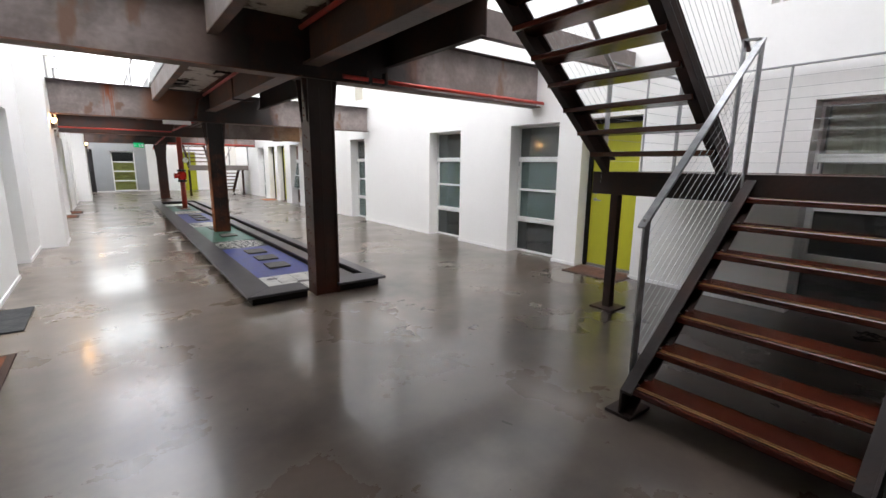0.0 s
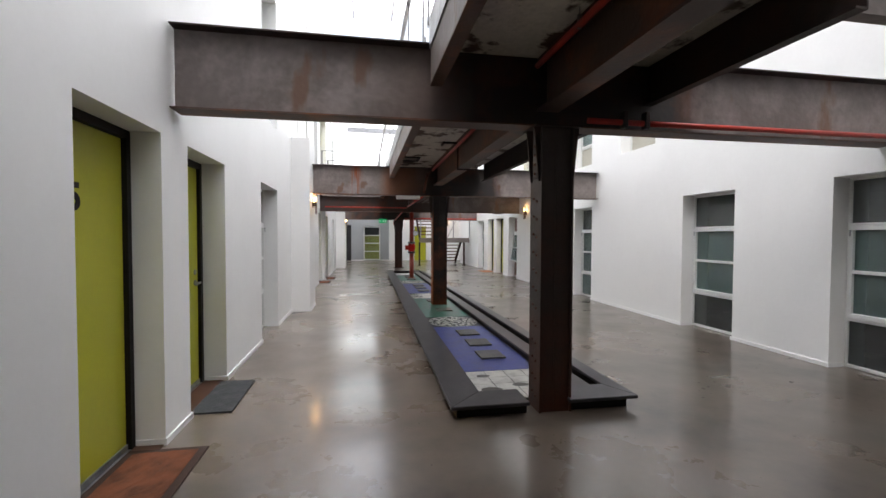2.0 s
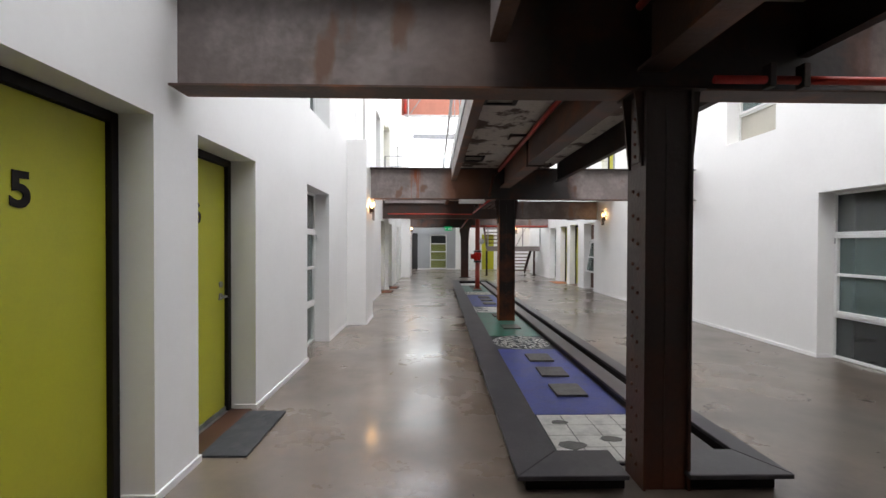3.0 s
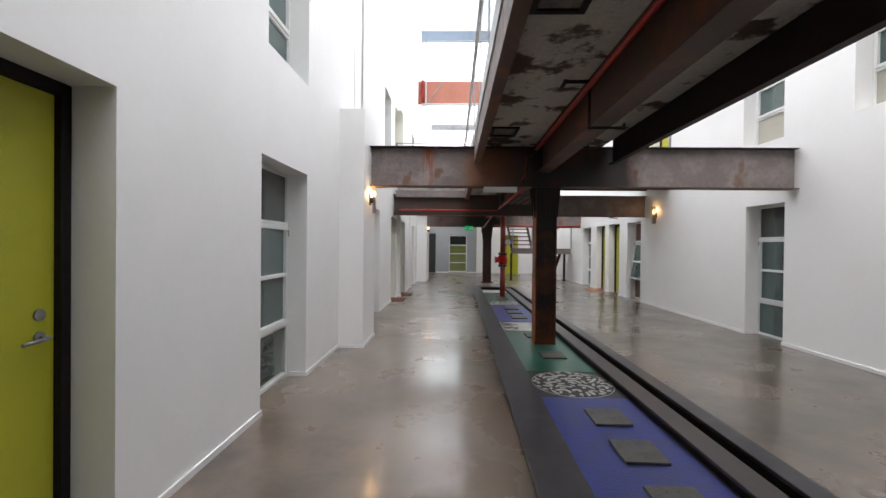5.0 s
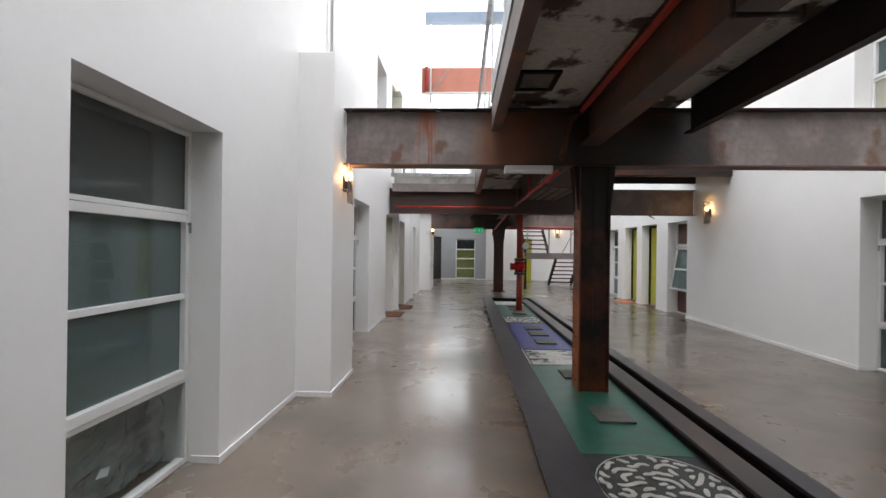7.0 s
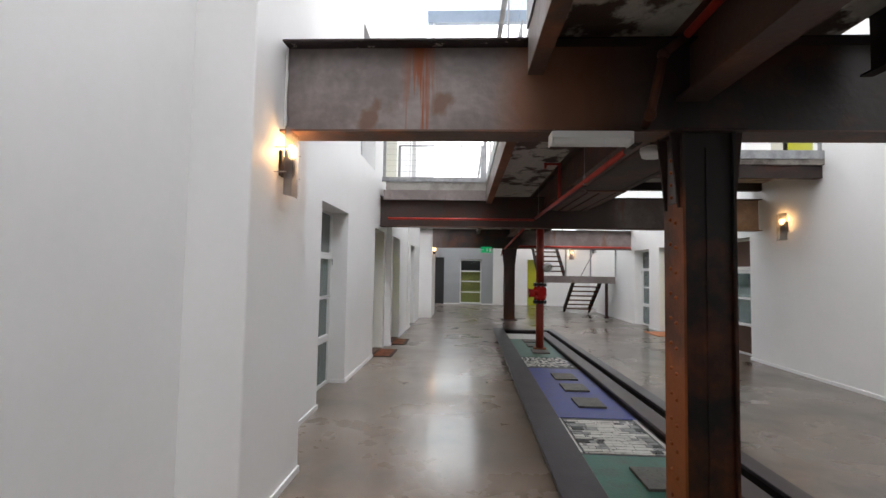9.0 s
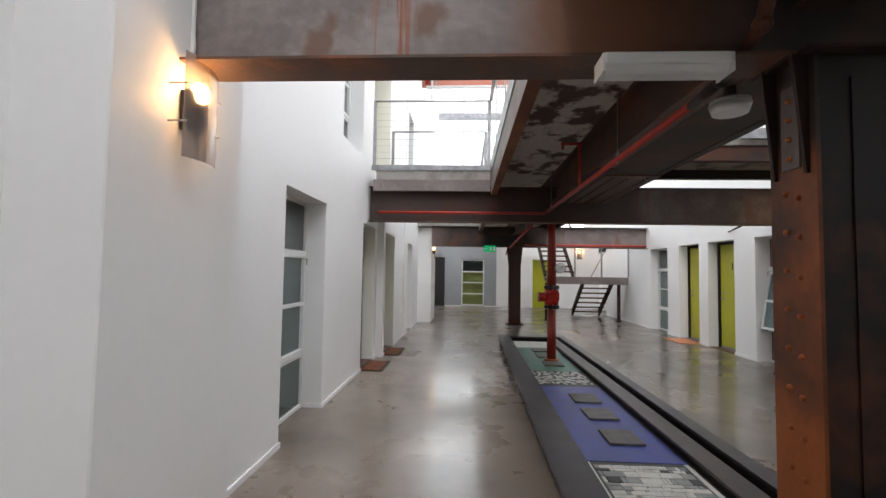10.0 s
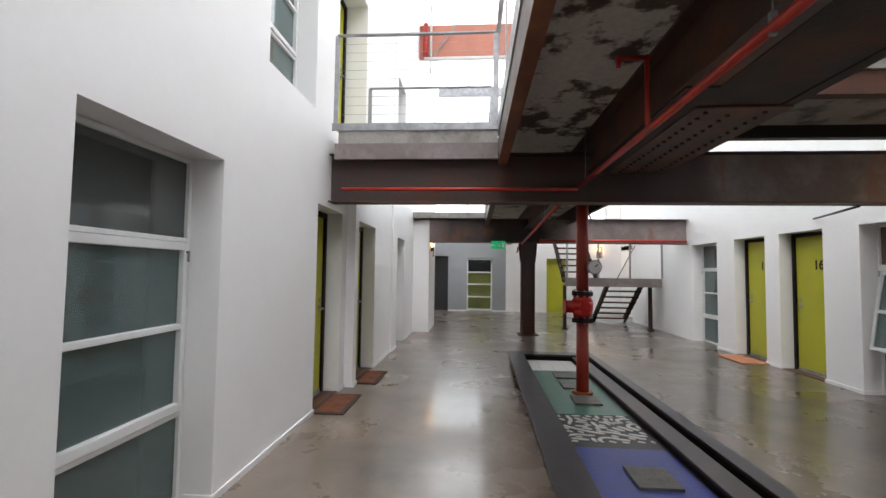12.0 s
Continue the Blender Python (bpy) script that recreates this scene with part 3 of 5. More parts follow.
def far_window():
    w = thing("window", "white framed window with lime blinds behind four panes", "window", at=(1.375, 27.22, 0.03))
    xs = 0.475
    bm = bmesh.new()
    for a, b in ((-xs + 0.003, -xs + 0.05), (xs - 0.05, xs - 0.003)):
        box(bm, a, b, -0.03, 0.03, 0.003, 1.935)
    for z in (0.03, 0.5, 0.97, 1.42, 1.91):
        box(bm, -xs + 0.05, xs - 0.05, -0.03, 0.03, z - 0.025, z + 0.025)
    part("window_frame", bm, M_FRAME, w)
    for a, b in ((0.055, 0.475), (0.525, 0.945), (0.995, 1.395), (1.445, 1.885)):
        bm = bmesh.new()
        box(bm, -xs + 0.05, xs - 0.05, -0.005, 0.005, a, b)
        part("pane", bm, M_CLEAR, w).visible_shadow = False


far_window()
run_wall(LEFT, -1)
run_wall(RIGHT, 1)
door(-0.42, -1, 15.47, 16.36, 3.06, 5.1, "door_27")

bm = bmesh.new()
box(bm, -0.9, -0.085, 9.94, 10.78, 0, 3.3)
solid("pillar", bm, M_WALL, kind="structure", bevel=0.006)
bm = bmesh.new()
box(bm, -0.085, -0.071, 9.926, 10.78, 0, 0.045)
box(bm, -0.416, -0.085, 9.926, 9.94, 0, 0.045)
solid("baseboard", bm, M_BASE, kind="structure")
bm = bmesh.new()
box(bm, -0.93, -0.431, 9.94, 10.78, 3.3, TOP)
solid("wall_west", bm, M_WALL, kind="structure")
bm = bmesh.new()
box(bm, -0.9, 0.1, 21.1, 22.6, 0, 2.7)
solid("pillar", bm, M_WALL, kind="structure", bevel=0.006)
bm = bmesh.new()
pierced(bm, "y", -0.9, -0.4, 22.6, 27.1, 0, TOP, [])
box(bm, -0.9, -0.4, 21.1, 22.6, 2.7, TOP)
solid("wall_west", bm, M_WALL, kind="structure")
# far end
bm = bmesh.new()
pierced(bm, "x", 27.1, 27.5, -0.9, 2.35, 0, 2.6, [(0.9, 1.85, 0.03, 1.97, "w"), (-0.36, 0.2, 0, 2.05, "d")])
solid("wall_north", bm, M_FARW, kind="structure")
bm = bmesh.new()
box(bm, 6.55, 8.0, 24.0, 27.1, 0, TOP)
solid("wall_east", bm, M_WALL, kind="structure")
bm = bmesh.new()
pierced(bm, "x", 27.1, 27.5, 2.35, 8.0, 0, 2.6, [(3.85, 4.55, 0, 2.0, "d")])
box(bm, -0.9, 8.0, 27.1, 27.5, 2.6, 3.1)
box(bm, 6.05, 8.0, 27.1, 27.5, 3.1, TOP)
solid("wall_north", bm, M_WALL, kind="structure")
bm = bmesh.new()
box(bm, -0.36, 0.2, 27.3, 27.35, 0, 2.05)
solid("door_20", bm, M_DARKDOOR, kind="structure")
bm = bmesh.new()
box(bm, 3.85, 4.55, 27.26, 27.3, 0, 2.0)
solid("door_21", bm, M_DOOR, kind="structure")
bm = bmesh.new()
box(bm, 0.85, 1.9, 27.32, 27.34, 0, 1.43)
solid("roller_blind", bm, M_LIME, "lime green blind hung behind the far window", "blind")
bm = bmesh.new()
box(bm, -1.2, 8.0, 28.0, 28.1, 0, 2.6)
solid("wall_rooms_north", bm, M_DARKDOOR, kind="structure")
bm = bmesh.new()
for a, b in ((0.2, 0.9), (1.85, 3.85), (4.55, 6.05)):
    box(bm, a, b, 27.086, 27.1, 0, 0.045)
solid("baseboard", bm, M_BASE, kind="structure")
# glazed gable over the far end
gz = thing("gable_window", "tall white framed glazing over the far end of the hall", "window", at=(2.825, 27.2, 3.1))
for k in range(6):
    x = -3.2 + 1.275 * k
    bm = bmesh.new()
    box(bm, x - 0.03, x + 0.03, -0.04, 0.04, 0, 6.8)
    part("mullion", bm, M_FRAME, gz)
    if k < 5:
        for z in (0.0, 2.2, 4.4):
            bm = bmesh.new()
            box(bm, x + 0.031, x + 1.244, -0.003, 0.003, z + 0.06, z + 2.2)
            p = part("pane", bm, M_CLEAR, gz)
            p.visible_shadow = False
            bm = bmesh.new()
            box(bm, x + 0.031, x + 1.244, -0.03, 0.03, z, z + 0.059)
            part("transom", bm, M_FRAME, gz)
# behind the camera: unseen end wall, kept dark to cut bounce onto the near floor
bm = bmesh.new()
box(bm, -1.2, 8.0, -5.4, -5.0, 0, TOP)
solid("unseen_wall_south", bm, M_DARKDOOR, kind="structure")
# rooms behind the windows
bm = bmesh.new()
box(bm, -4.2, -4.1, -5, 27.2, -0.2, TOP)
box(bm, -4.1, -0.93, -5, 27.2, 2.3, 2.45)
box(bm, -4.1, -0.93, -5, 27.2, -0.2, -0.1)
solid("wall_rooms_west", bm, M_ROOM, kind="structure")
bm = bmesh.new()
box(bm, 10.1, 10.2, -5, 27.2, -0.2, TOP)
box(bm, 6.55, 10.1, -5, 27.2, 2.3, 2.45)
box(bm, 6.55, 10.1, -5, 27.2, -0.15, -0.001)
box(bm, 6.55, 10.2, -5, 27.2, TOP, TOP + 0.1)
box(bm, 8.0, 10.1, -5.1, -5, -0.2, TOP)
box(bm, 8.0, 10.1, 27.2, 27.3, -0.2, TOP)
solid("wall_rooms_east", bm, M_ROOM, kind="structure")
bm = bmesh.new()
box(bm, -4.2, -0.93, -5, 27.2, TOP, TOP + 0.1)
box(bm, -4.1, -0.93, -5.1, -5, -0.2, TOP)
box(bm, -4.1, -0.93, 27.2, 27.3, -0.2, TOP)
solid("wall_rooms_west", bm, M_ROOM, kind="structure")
# added out of view over the start of the hall, to hold back skylight
bm = bmesh.new()
box(bm, -0.43, 1.4, -5, 2.6, 3.3, 3.45)
box(bm, 3.45, 6.05, -5, 0.3, 3.12, 3.3)
box(bm, 1.4, 3.45, -5, -0.5, 3.12, 3.3)
solid("unseen_ceiling", bm, M_CONC, kind="structure")
# unseen cover that closes off the sky above the south end
bm = bmesh.new()
box(bm, -0.93, 6.55, -5.4, -1.5, TOP, TOP + 0.1)
solid("unseen_ceiling", bm, M_CONC, kind="structure")

# ---- roof lights ----
bm = bmesh.new()
for y in range(-5, 19, 2):
    box(bm, -0.9, 6.6, y, y + 0.08, TOP, TOP + 0.2)
for x in (0.5, 2.0, 3.5, 5.0):
    box(bm, x, x + 0.06, -5, 19.4, TOP + 0.2, TOP + 0.26)
solid("roof_frame", bm, M_GALV, kind="structure")

# salmon spandrel across the far end of the roof light
sp = thing("gable_girder", "salmon painted girder with pipes across the far end of the hall", "girder", at=(2.8, 22.4, 7.3))
bm = bmesh.new()
box(bm, -3.2, 3.24, 0, 0.12, 0.06, 1.0)
part("panel", bm, M_SALMON, sp)
bm = bmesh.new()
rod(bm, (-3.05, -0.08, 0.0), (3.24, -0.08, 0.0), 0.055, 10)
part("pipe", bm, M_WHITEP, sp)
bm = bmesh.new()
rod(bm, (-2.87, -0.09, -0.4), (-2.87, -0.09, 2.6), 0.035, 10)
part("riser_pipe", bm, M_WHITEP, sp, "white riser pipe")
bm = bmesh.new()
rod(bm, (-3.02, -0.07, 0.08), (-3.02, -0.07, 1.0), 0.07, 10)
part("drain_pipe", bm, M_RED, sp, "red drain pipe")
bm = bmesh.new()
bar(bm, (-2.78, -0.05, 0.1), (-2.15, -0.05, 1.0), 0.02, 0.045)
part("brace", bm, M_CONC, sp)
bm = bmesh.new()
box(bm, 0.15, 6.04, 22.4, 22.5, 6.28, 6.5)
solid("tie_beam", bm, M_GALV, "pale grey steel tie beam high across the hall", "steel beam")
bm = bmesh.new()
box(bm, -0.9, 6.55, 19.4, 22.5, 10.36, 10.42)
solid("roof_panel", bm, M_ROOFP, kind="structure")
bm = bmesh.new()
box(bm, -0.3, 6.04, 22.3, 22.5, 9.95, 10.35)
solid("roof_edge_beam", bm, M_ROOFB, "pale blue-grey steel beam at the edge of the roof light", "steel beam")


# ---- steel frame ----
BEAMS = [(4.75, 2.357, 2.957, -0.42), (10.36, 2.28, 2.86, -0.075), (15.3, 2.2, 2.73, -0.41), (21.0, 2.15, 2.72, 0.11)]
GREY = dict(rough=0.55, metal=0.05, bump=0.35, scale=3, vary=0.35, patch=2.2, streak=(0.17, 0.10, 0.07))
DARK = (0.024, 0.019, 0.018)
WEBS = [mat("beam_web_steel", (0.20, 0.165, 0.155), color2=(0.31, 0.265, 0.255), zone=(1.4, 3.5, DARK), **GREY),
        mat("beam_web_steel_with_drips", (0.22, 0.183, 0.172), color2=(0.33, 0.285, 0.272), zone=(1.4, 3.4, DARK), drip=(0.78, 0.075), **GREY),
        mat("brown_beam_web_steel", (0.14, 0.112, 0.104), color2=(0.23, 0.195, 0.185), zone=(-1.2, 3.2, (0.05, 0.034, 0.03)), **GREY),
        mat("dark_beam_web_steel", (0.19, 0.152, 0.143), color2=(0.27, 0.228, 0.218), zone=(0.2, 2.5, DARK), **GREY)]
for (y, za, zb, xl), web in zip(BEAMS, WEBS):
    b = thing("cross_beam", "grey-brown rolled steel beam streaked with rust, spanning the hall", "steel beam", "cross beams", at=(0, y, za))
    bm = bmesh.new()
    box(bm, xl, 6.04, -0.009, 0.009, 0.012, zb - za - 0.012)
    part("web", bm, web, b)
    bm = bmesh.new()
    box(bm, xl, 6.04, -0.105, 0.105, 0, 0.0118)
    part("bottom_flange", bm, M_RUSTY, b, "rust-brown bottom flange")
    bm = bmesh.new()
    box(bm, xl, 6.04, -0.105, 0.105, zb - za - 0.0118, zb - za)
    part("top_flange", bm, M_DSTEEL, b, "dark top flange")

rivet_mesh = None


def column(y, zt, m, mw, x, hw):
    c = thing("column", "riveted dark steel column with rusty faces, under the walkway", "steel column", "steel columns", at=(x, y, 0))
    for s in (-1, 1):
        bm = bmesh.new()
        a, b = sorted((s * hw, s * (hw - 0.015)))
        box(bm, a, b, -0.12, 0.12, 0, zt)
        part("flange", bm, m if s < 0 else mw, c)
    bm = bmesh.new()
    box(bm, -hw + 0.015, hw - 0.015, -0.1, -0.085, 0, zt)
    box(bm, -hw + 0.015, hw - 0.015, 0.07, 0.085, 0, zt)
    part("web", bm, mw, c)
    bm = bmesh.new()
    box(bm, -0.012, -0.004, -0.106, -0.1002, 0, zt - 0.1)
    part("seam", bm, mw, c)
    for s in (-1, 1):
        bm = bmesh.new()
        prism(bm, [(s * hw, zt - 0.45), (s * (hw + 0.012), zt - 0.45), (s * (hw + 0.055), zt - 0.02), (s * (hw + 0.055), zt), (s * hw, zt)], "y", -0.09, -0.075)
        prism(bm, [(s * hw, zt - 0.45), (s * (hw + 0.012), zt - 0.45), (s * (hw + 0.055), zt - 0.02), (s * (hw + 0.055), zt), (s * hw, zt)], "y", 0.075, 0.09)
        p = part("bracket", bm, M_DSTEEL, c)
        bm = bmesh.new()
        a, b = sorted((s * hw, s * (hw + 0.01)))
        box(bm, a, b, -0.05, 0.04, zt - 0.42, zt - 0.1)
        q = part("splice_plate", bm, M_BROWNGREY, c, "grey splice plate")
    bm = bmesh.new()
    bmesh.ops.create_uvsphere(bm, u_segments=8, v_segments=4, radius=0.0125)
    me = finish(bm, "rivet", m)
    mesh = me.data
    bpy.data.objects.remove(me)
    for s in (-1, 1):
        for k in range(12):
            for yy, zz in ((-0.03, -0.012), (0.035, 0.012)):
                r = new("rivet", mesh)
                r.parent, r.location = c, (s * (hw + 0.001), yy, 0.13 + 0.148 * k + zz)
    for k in range(4):
        r = new("rivet", mesh)
        r.parent, r.location = c, (-hw - 0.012, -0.005, zt - 0.38 + 0.075 * k)
    bm = bmesh.new()
    box(bm, -0.2, 0.2, -0.15, 0.15, zt - 0.012, zt)
    part("cap_plate", bm, M_DSTEEL, c)
    return c


column(4.72, 2.357, M_RUSTD, M_RUSTD, 2.485, 0.14)
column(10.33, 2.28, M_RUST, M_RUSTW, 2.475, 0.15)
column(21.12, 2.15, M_RUSTD, M_RUSTD, 2.45, 0.16)
bm = bmesh.new()
box(bm, 2.22, 2.68, 20.9, 21.34, 0, 0.02)
solid("base_plate", bm, M_BROWN, "rusty square base plate under a steel column", "base plate")

M_PEEL = mat("peeling_dark_paint", (0.035, 0.025, 0.023), 0.6, bump=0.4, scale=8, vary=0.3, color2=(0.5, 0.46, 0.42), patch=11, thresh=(0.62, 0.64))
seal = thing("wall_sealant", "ragged white sealant bead where the beam meets the wall", "sealant", at=(-0.075, 10.34, 2.3))
bm = bmesh.new()
edge_l = [(-0.004 - 0.006 * abs(noise.noise((k * 1.7, 0, 5))), 0.042 * k) for k in range(14)]
edge_r = [(0.006 + 0.012 * abs(noise.noise((k * 1.3, 2, 5))), 0.042 * k) for k in range(14)]
prism(bm, edge_l + edge_r[::-1], "y", -0.012, 0.0)
part("bead", bm, M_WHITEP, seal)
bm = bmesh.new()
box(bm, -0.07, 1.42, 10.262, 10.45, 2.8475, 2.8482)
solid("paint_film", bm, M_PEEL, "peeling dark paint film under the top flange of a beam", "paint")

# longitudinal members and slab
bm = bmesh.new()
box(bm, 1.48, 3.38, 3.1, 26, 2.94, 3.06)
box(bm, 1.48, 2.3, -5, 3.1, 2.94, 3.06)
solid("walkway_slab", bm, M_SLAB, kind="structure")
def edge(x, za, sd, y0, y1, m, lip=None):
    t = thing("edge_channel", "dark steel channel along the edge of the walkway", "steel channel", "edge channels", at=(x, 0, 0))
    bm = bmesh.new()
    channel(bm, "y", y0, y1, 0, sd, za + (0.0125 if lip else 0), 2.96, w=0.075, t=0.012)
    part("channel", bm, m, t)
    if lip:
        bm = bmesh.new()
        box(bm, *sorted((-sd * 0.004, sd * 0.09)), y0, y1, za, za + 0.0122)
        part("bottom_flange", bm, lip, t, "rusty bottom flange")
    bm = bmesh.new()
    box(bm, *sorted((-sd * 0.012, -sd * 0.002)), y0, y1, 2.9, 3.1)
    part("kerb_plate", bm, M_GALV, t, "grey kerb plate")


edge(1.44, 2.62, 1, -5, 4.63, M_STEEL, M_RUSTY)
edge(1.44, 2.62, 1, 4.87, 10.24, M_STEEL, M_RUSTY)
edge(1.44, 2.6, 1, 10.48, 15.18, M_STEEL, M_ORANGE)
edge(1.44, 2.58, 1, 15.42, 26, M_STEEL, M_RUSTY)
edge(3.42, 2.6, -1, 3.05, 10.24, M_DSTEEL)
edge(3.14, 2.5, -1, 10.48, 15.18, M_DSTEEL)
edge(3.42, 2.6, -1, 15.42, 26, M_DSTEEL)
t = thing("spine_beam", "dark rusty steel beam with bolted splice plates under the walkway", "steel beam", at=(2.45, 0, 2.5))
bm = bmesh.new()
ibeam(bm, "y", -5, 27.2, 0, 0, 0.435, w=0.19)
part("beam", bm, M_SPINE, t)
bm = bmesh.new()
box(bm, -0.09, 0.09, 13.0, 15.1, -0.012, -0.001)
part("splice_plate", bm, M_DSTEEL, t)
bm = bmesh.new()
box(bm, 0.1, 0.6, 10.6, 13.3, 0.0, 0.012)
part("soffit_plate", bm, M_BROWN, t, "brown rusty plate closing the underside")
bm = bmesh.new()
box(bm, 0.1, 0.68, 13.305, 15.15, -0.014, -0.002)
part("soffit_plate", bm, M_SPINE, t)
for k in range(17):
    for xx, off in ((0.2, 0.0), (0.36, 0.05), (0.56, 0.0)):
        bm = bmesh.new()
        rod(bm, (xx, 13.38 + off + k * 0.103, -0.028), (xx, 13.38 + off + k * 0.103, -0.014), 0.014, 6)
        part("bolt", bm, M_BROWN, t)
bm = bmesh.new()
channel(bm, "x", 3.43, 6.04, 3.15, 1, 2.64, 2.88, w=0.09)
solid("trimmer_beam", bm, M_STEEL, "brown steel channel from the walkway to the wall", "steel beam")

# left and right bridges
bm = bmesh.new()
box(bm, -0.3, 1.43, 15.16, 16.4, 2.83, 2.995)
solid("bridge_slab", bm, M_CONC, kind="structure")
bm = bmesh.new()
box(bm, -0.39, 1.43, 20.9, 22.4, 2.725, 2.86)
solid("bridge_slab", bm, M_CONC, kind="structure")
bm = bmesh.new()
channel(bm, "x", -0.335, 1.43, 15.14, 1, 2.655, 2.825, w=0.05)
solid("bridge_channel", bm, M_STEEL, "grey steel channel under the edge of the bridge", "steel channel")
bm = bmesh.new()
box(bm, -0.37, 1.43, 15.145, 15.158, 2.97, 3.05)
solid("bridge_kerb", bm, M_GALV, "galvanised kerb plate along the edge of the bridge", "kerb plate")
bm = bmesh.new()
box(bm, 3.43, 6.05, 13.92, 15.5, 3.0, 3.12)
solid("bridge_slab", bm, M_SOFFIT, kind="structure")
bm = bmesh.new()
channel(bm, "x", 3.43, 6.04, 13.95, 1, 2.82, 3.0, w=0.1)
solid("bridge_channel", bm, M_BROWN, "brown steel channel under the edge of the bridge", "steel channel")
bm = bmesh.new()
channel(bm, "x", 3.43, 6.04, 15.2, 1, 2.87, 3.0, w=0.1)
solid("bridge_channel", bm, M_BLACK, "black steel channel under the far edge of the bridge", "steel channel")
bm = bmesh.new()
box(bm, 3.43, 6.04, 13.905, 13.918, 3.08, 3.2)
solid("bridge_kerb", bm, M_GALV, "galvanised kerb plate along the edge of the bridge", "kerb plate")


def hatch(x0, x1, y0, y1):
    t = thing("slab_hatch", "black square hatch frame in the underside of the walkway slab", "hatch", "slab hatches", at=(x0, y0, 2.93))
    w, d = x1 - x0, y1 - y0
    for k, (a, b, c, e) in enumerate(((0, w, 0, 0.045), (0, w, d - 0.045, d), (0, 0.045, 0.0452, d - 0.0452), (w - 0.045, w, 0.0452, d - 0.0452))):
        bm = bmesh.new()
        box(bm, a, b, c, e, -0.012, 0.0098)
        part("frame_bar", bm, M_BLACK, t)
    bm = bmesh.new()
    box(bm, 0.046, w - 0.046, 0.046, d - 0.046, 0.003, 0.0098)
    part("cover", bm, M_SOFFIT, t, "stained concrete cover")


hatch(1.62, 1.98, 9.5, 9.95)
hatch(1.62, 1.98, 6.35, 6.75)


# ---- railings ----
def railing(a, b, h=1.0, n=3, cables=9, label="galvanised flat-bar railing with thin steel cables", post_w=0.05):
    """A railing between two points of its foot line; cables run along it."""
    a, b = Vector(a), Vector(b)
    t = thing("railing", label, "railing", "cable railings", at=a)
    d = b - a
    flat = Vector((d.x, d.y, 0)).normalized()
    for k in range(n):
        p = d * (k / (n - 1))
        bm = bmesh.new()
        ang = math.atan2(flat.y, flat.x)
        m = Matrix.Translation(p) @ Matrix.Rotation(ang, 4, "Z")
        box(bm, -post_w / 2, post_w / 2, -0.006, 0.006, 0, h, m)
        part("post", bm, M_GALV, t)
    bm = bmesh.new()
    bar(bm, Vector((0, 0, h)), d + Vector((0, 0, h)), 0.05, 0.012)
    part("handrail", bm, M_GALV, t)
    for k in range(cables):
        z = h * (k + 1) / (cables + 1)
        bm = bmesh.new()
        rod(bm, (0, 0, z), d + Vector((0, 0, z)), 0.0017, 5)
        part("cable", bm, M_GALV, t)
    return t


railing((1.43, 5.0, 3.1), (1.43, 15.25, 3.1), 0.98, 9)
railing((1.43, 17.0, 3.1), (1.43, 22.2, 3.1), 0.98, 5)
railing((1.43, -2.0, 3.1), (1.43, 4.7, 3.1), 0.98, 6)
railing((3.44, 3.2, 3.06), (3.44, 13.8, 3.06), 0.98, 9)
railing((-0.33, 15.15, 3.05), (1.4, 15.15, 3.05), 0.98, 2)
railing((-0.25, 16.34, 3.0), (1.4, 16.34, 3.0), 0.94, 2, 0)
railing((3.5, 13.91, 3.2), (5.98, 13.91, 3.2), 0.98, 3)
bm = bmesh.new()
rod(bm, (-0.15, 10.05, 3.3), (-0.15, 10.05, 9.8), 0.015, 8)
solid("downpipe", bm, M_WHITEP, "thin pale pipe standing on the pillar", "pipe")

# ---- pipes ----
def pipe_run(name, pts, r, label, m, group=""):
    """Pipes joined by swept elbows along a list of points."""
    t = thing(name, label, "pipe", group, at=pts[0])
    o = Vector(pts[0])
    for a, b in zip(pts, pts[1:]):
        bm = bmesh.new()
        rod(bm, Vector(a) - o, Vector(b) - o, r, 12)
        part("pipe_length", bm, m, t)
    for p in pts[1:-1]:
        bm = bmesh.new()
        bmesh.ops.create_uvsphere(bm, u_segments=12, v_segments=8, radius=r * 1.35)
        bmesh.ops.translate(bm, vec=Vector(p) - o, verts=bm.verts)
        part("elbow", bm, m, t)
    return t


pipe_run("sprinkler_main", [(2.3, 4.95, 2.82), (2.3, 10.12, 2.78)],
         0.024, "red painted sprinkler pipe slung beside the walkway beam", M_RED)
pipe_run("sprinkler_main", [(2.3, 11.0, 2.38), (2.3, 16.0, 2.38), (2.3, 21.9, 2.1), (2.3, 22.15, 1.99)], 0.024, "red painted sprinkler pipe slung beside the walkway beam", M_RED)
pipe_run("sprinkler_link", [(2.3, 10.1, 2.78), (2.2, 10.16, 2.7), (2.14, 10.2, 2.36), (2.22, 10.6, 2.33), (2.3, 11.02, 2.375)], 0.026, "dark unpainted pipe bent round a column head", M_BROWN)
pipe_run("sprinkler_main", [(2.3, -4, 2.84), (2.3, 4.6, 2.82)], 0.024, "red painted sprinkler pipe slung beside the walkway beam", M_RED)
pipe_run("sprinkler_branch", [(2.3, 13.4, 2.39), (2.3, 13.4, 2.86), (2.12, 13.4, 2.86), (2.12, 13.4, 2.8)], 0.016, "red branch pipe rising to the slab", M_RED)
pipe_run("sprinkler_branch", [(2.3, 7.7, 2.84), (2.1, 7.7, 2.84), (2.1, 7.9, 2.84)], 0.016, "dark branch pipe under the slab", M_DSTEEL)
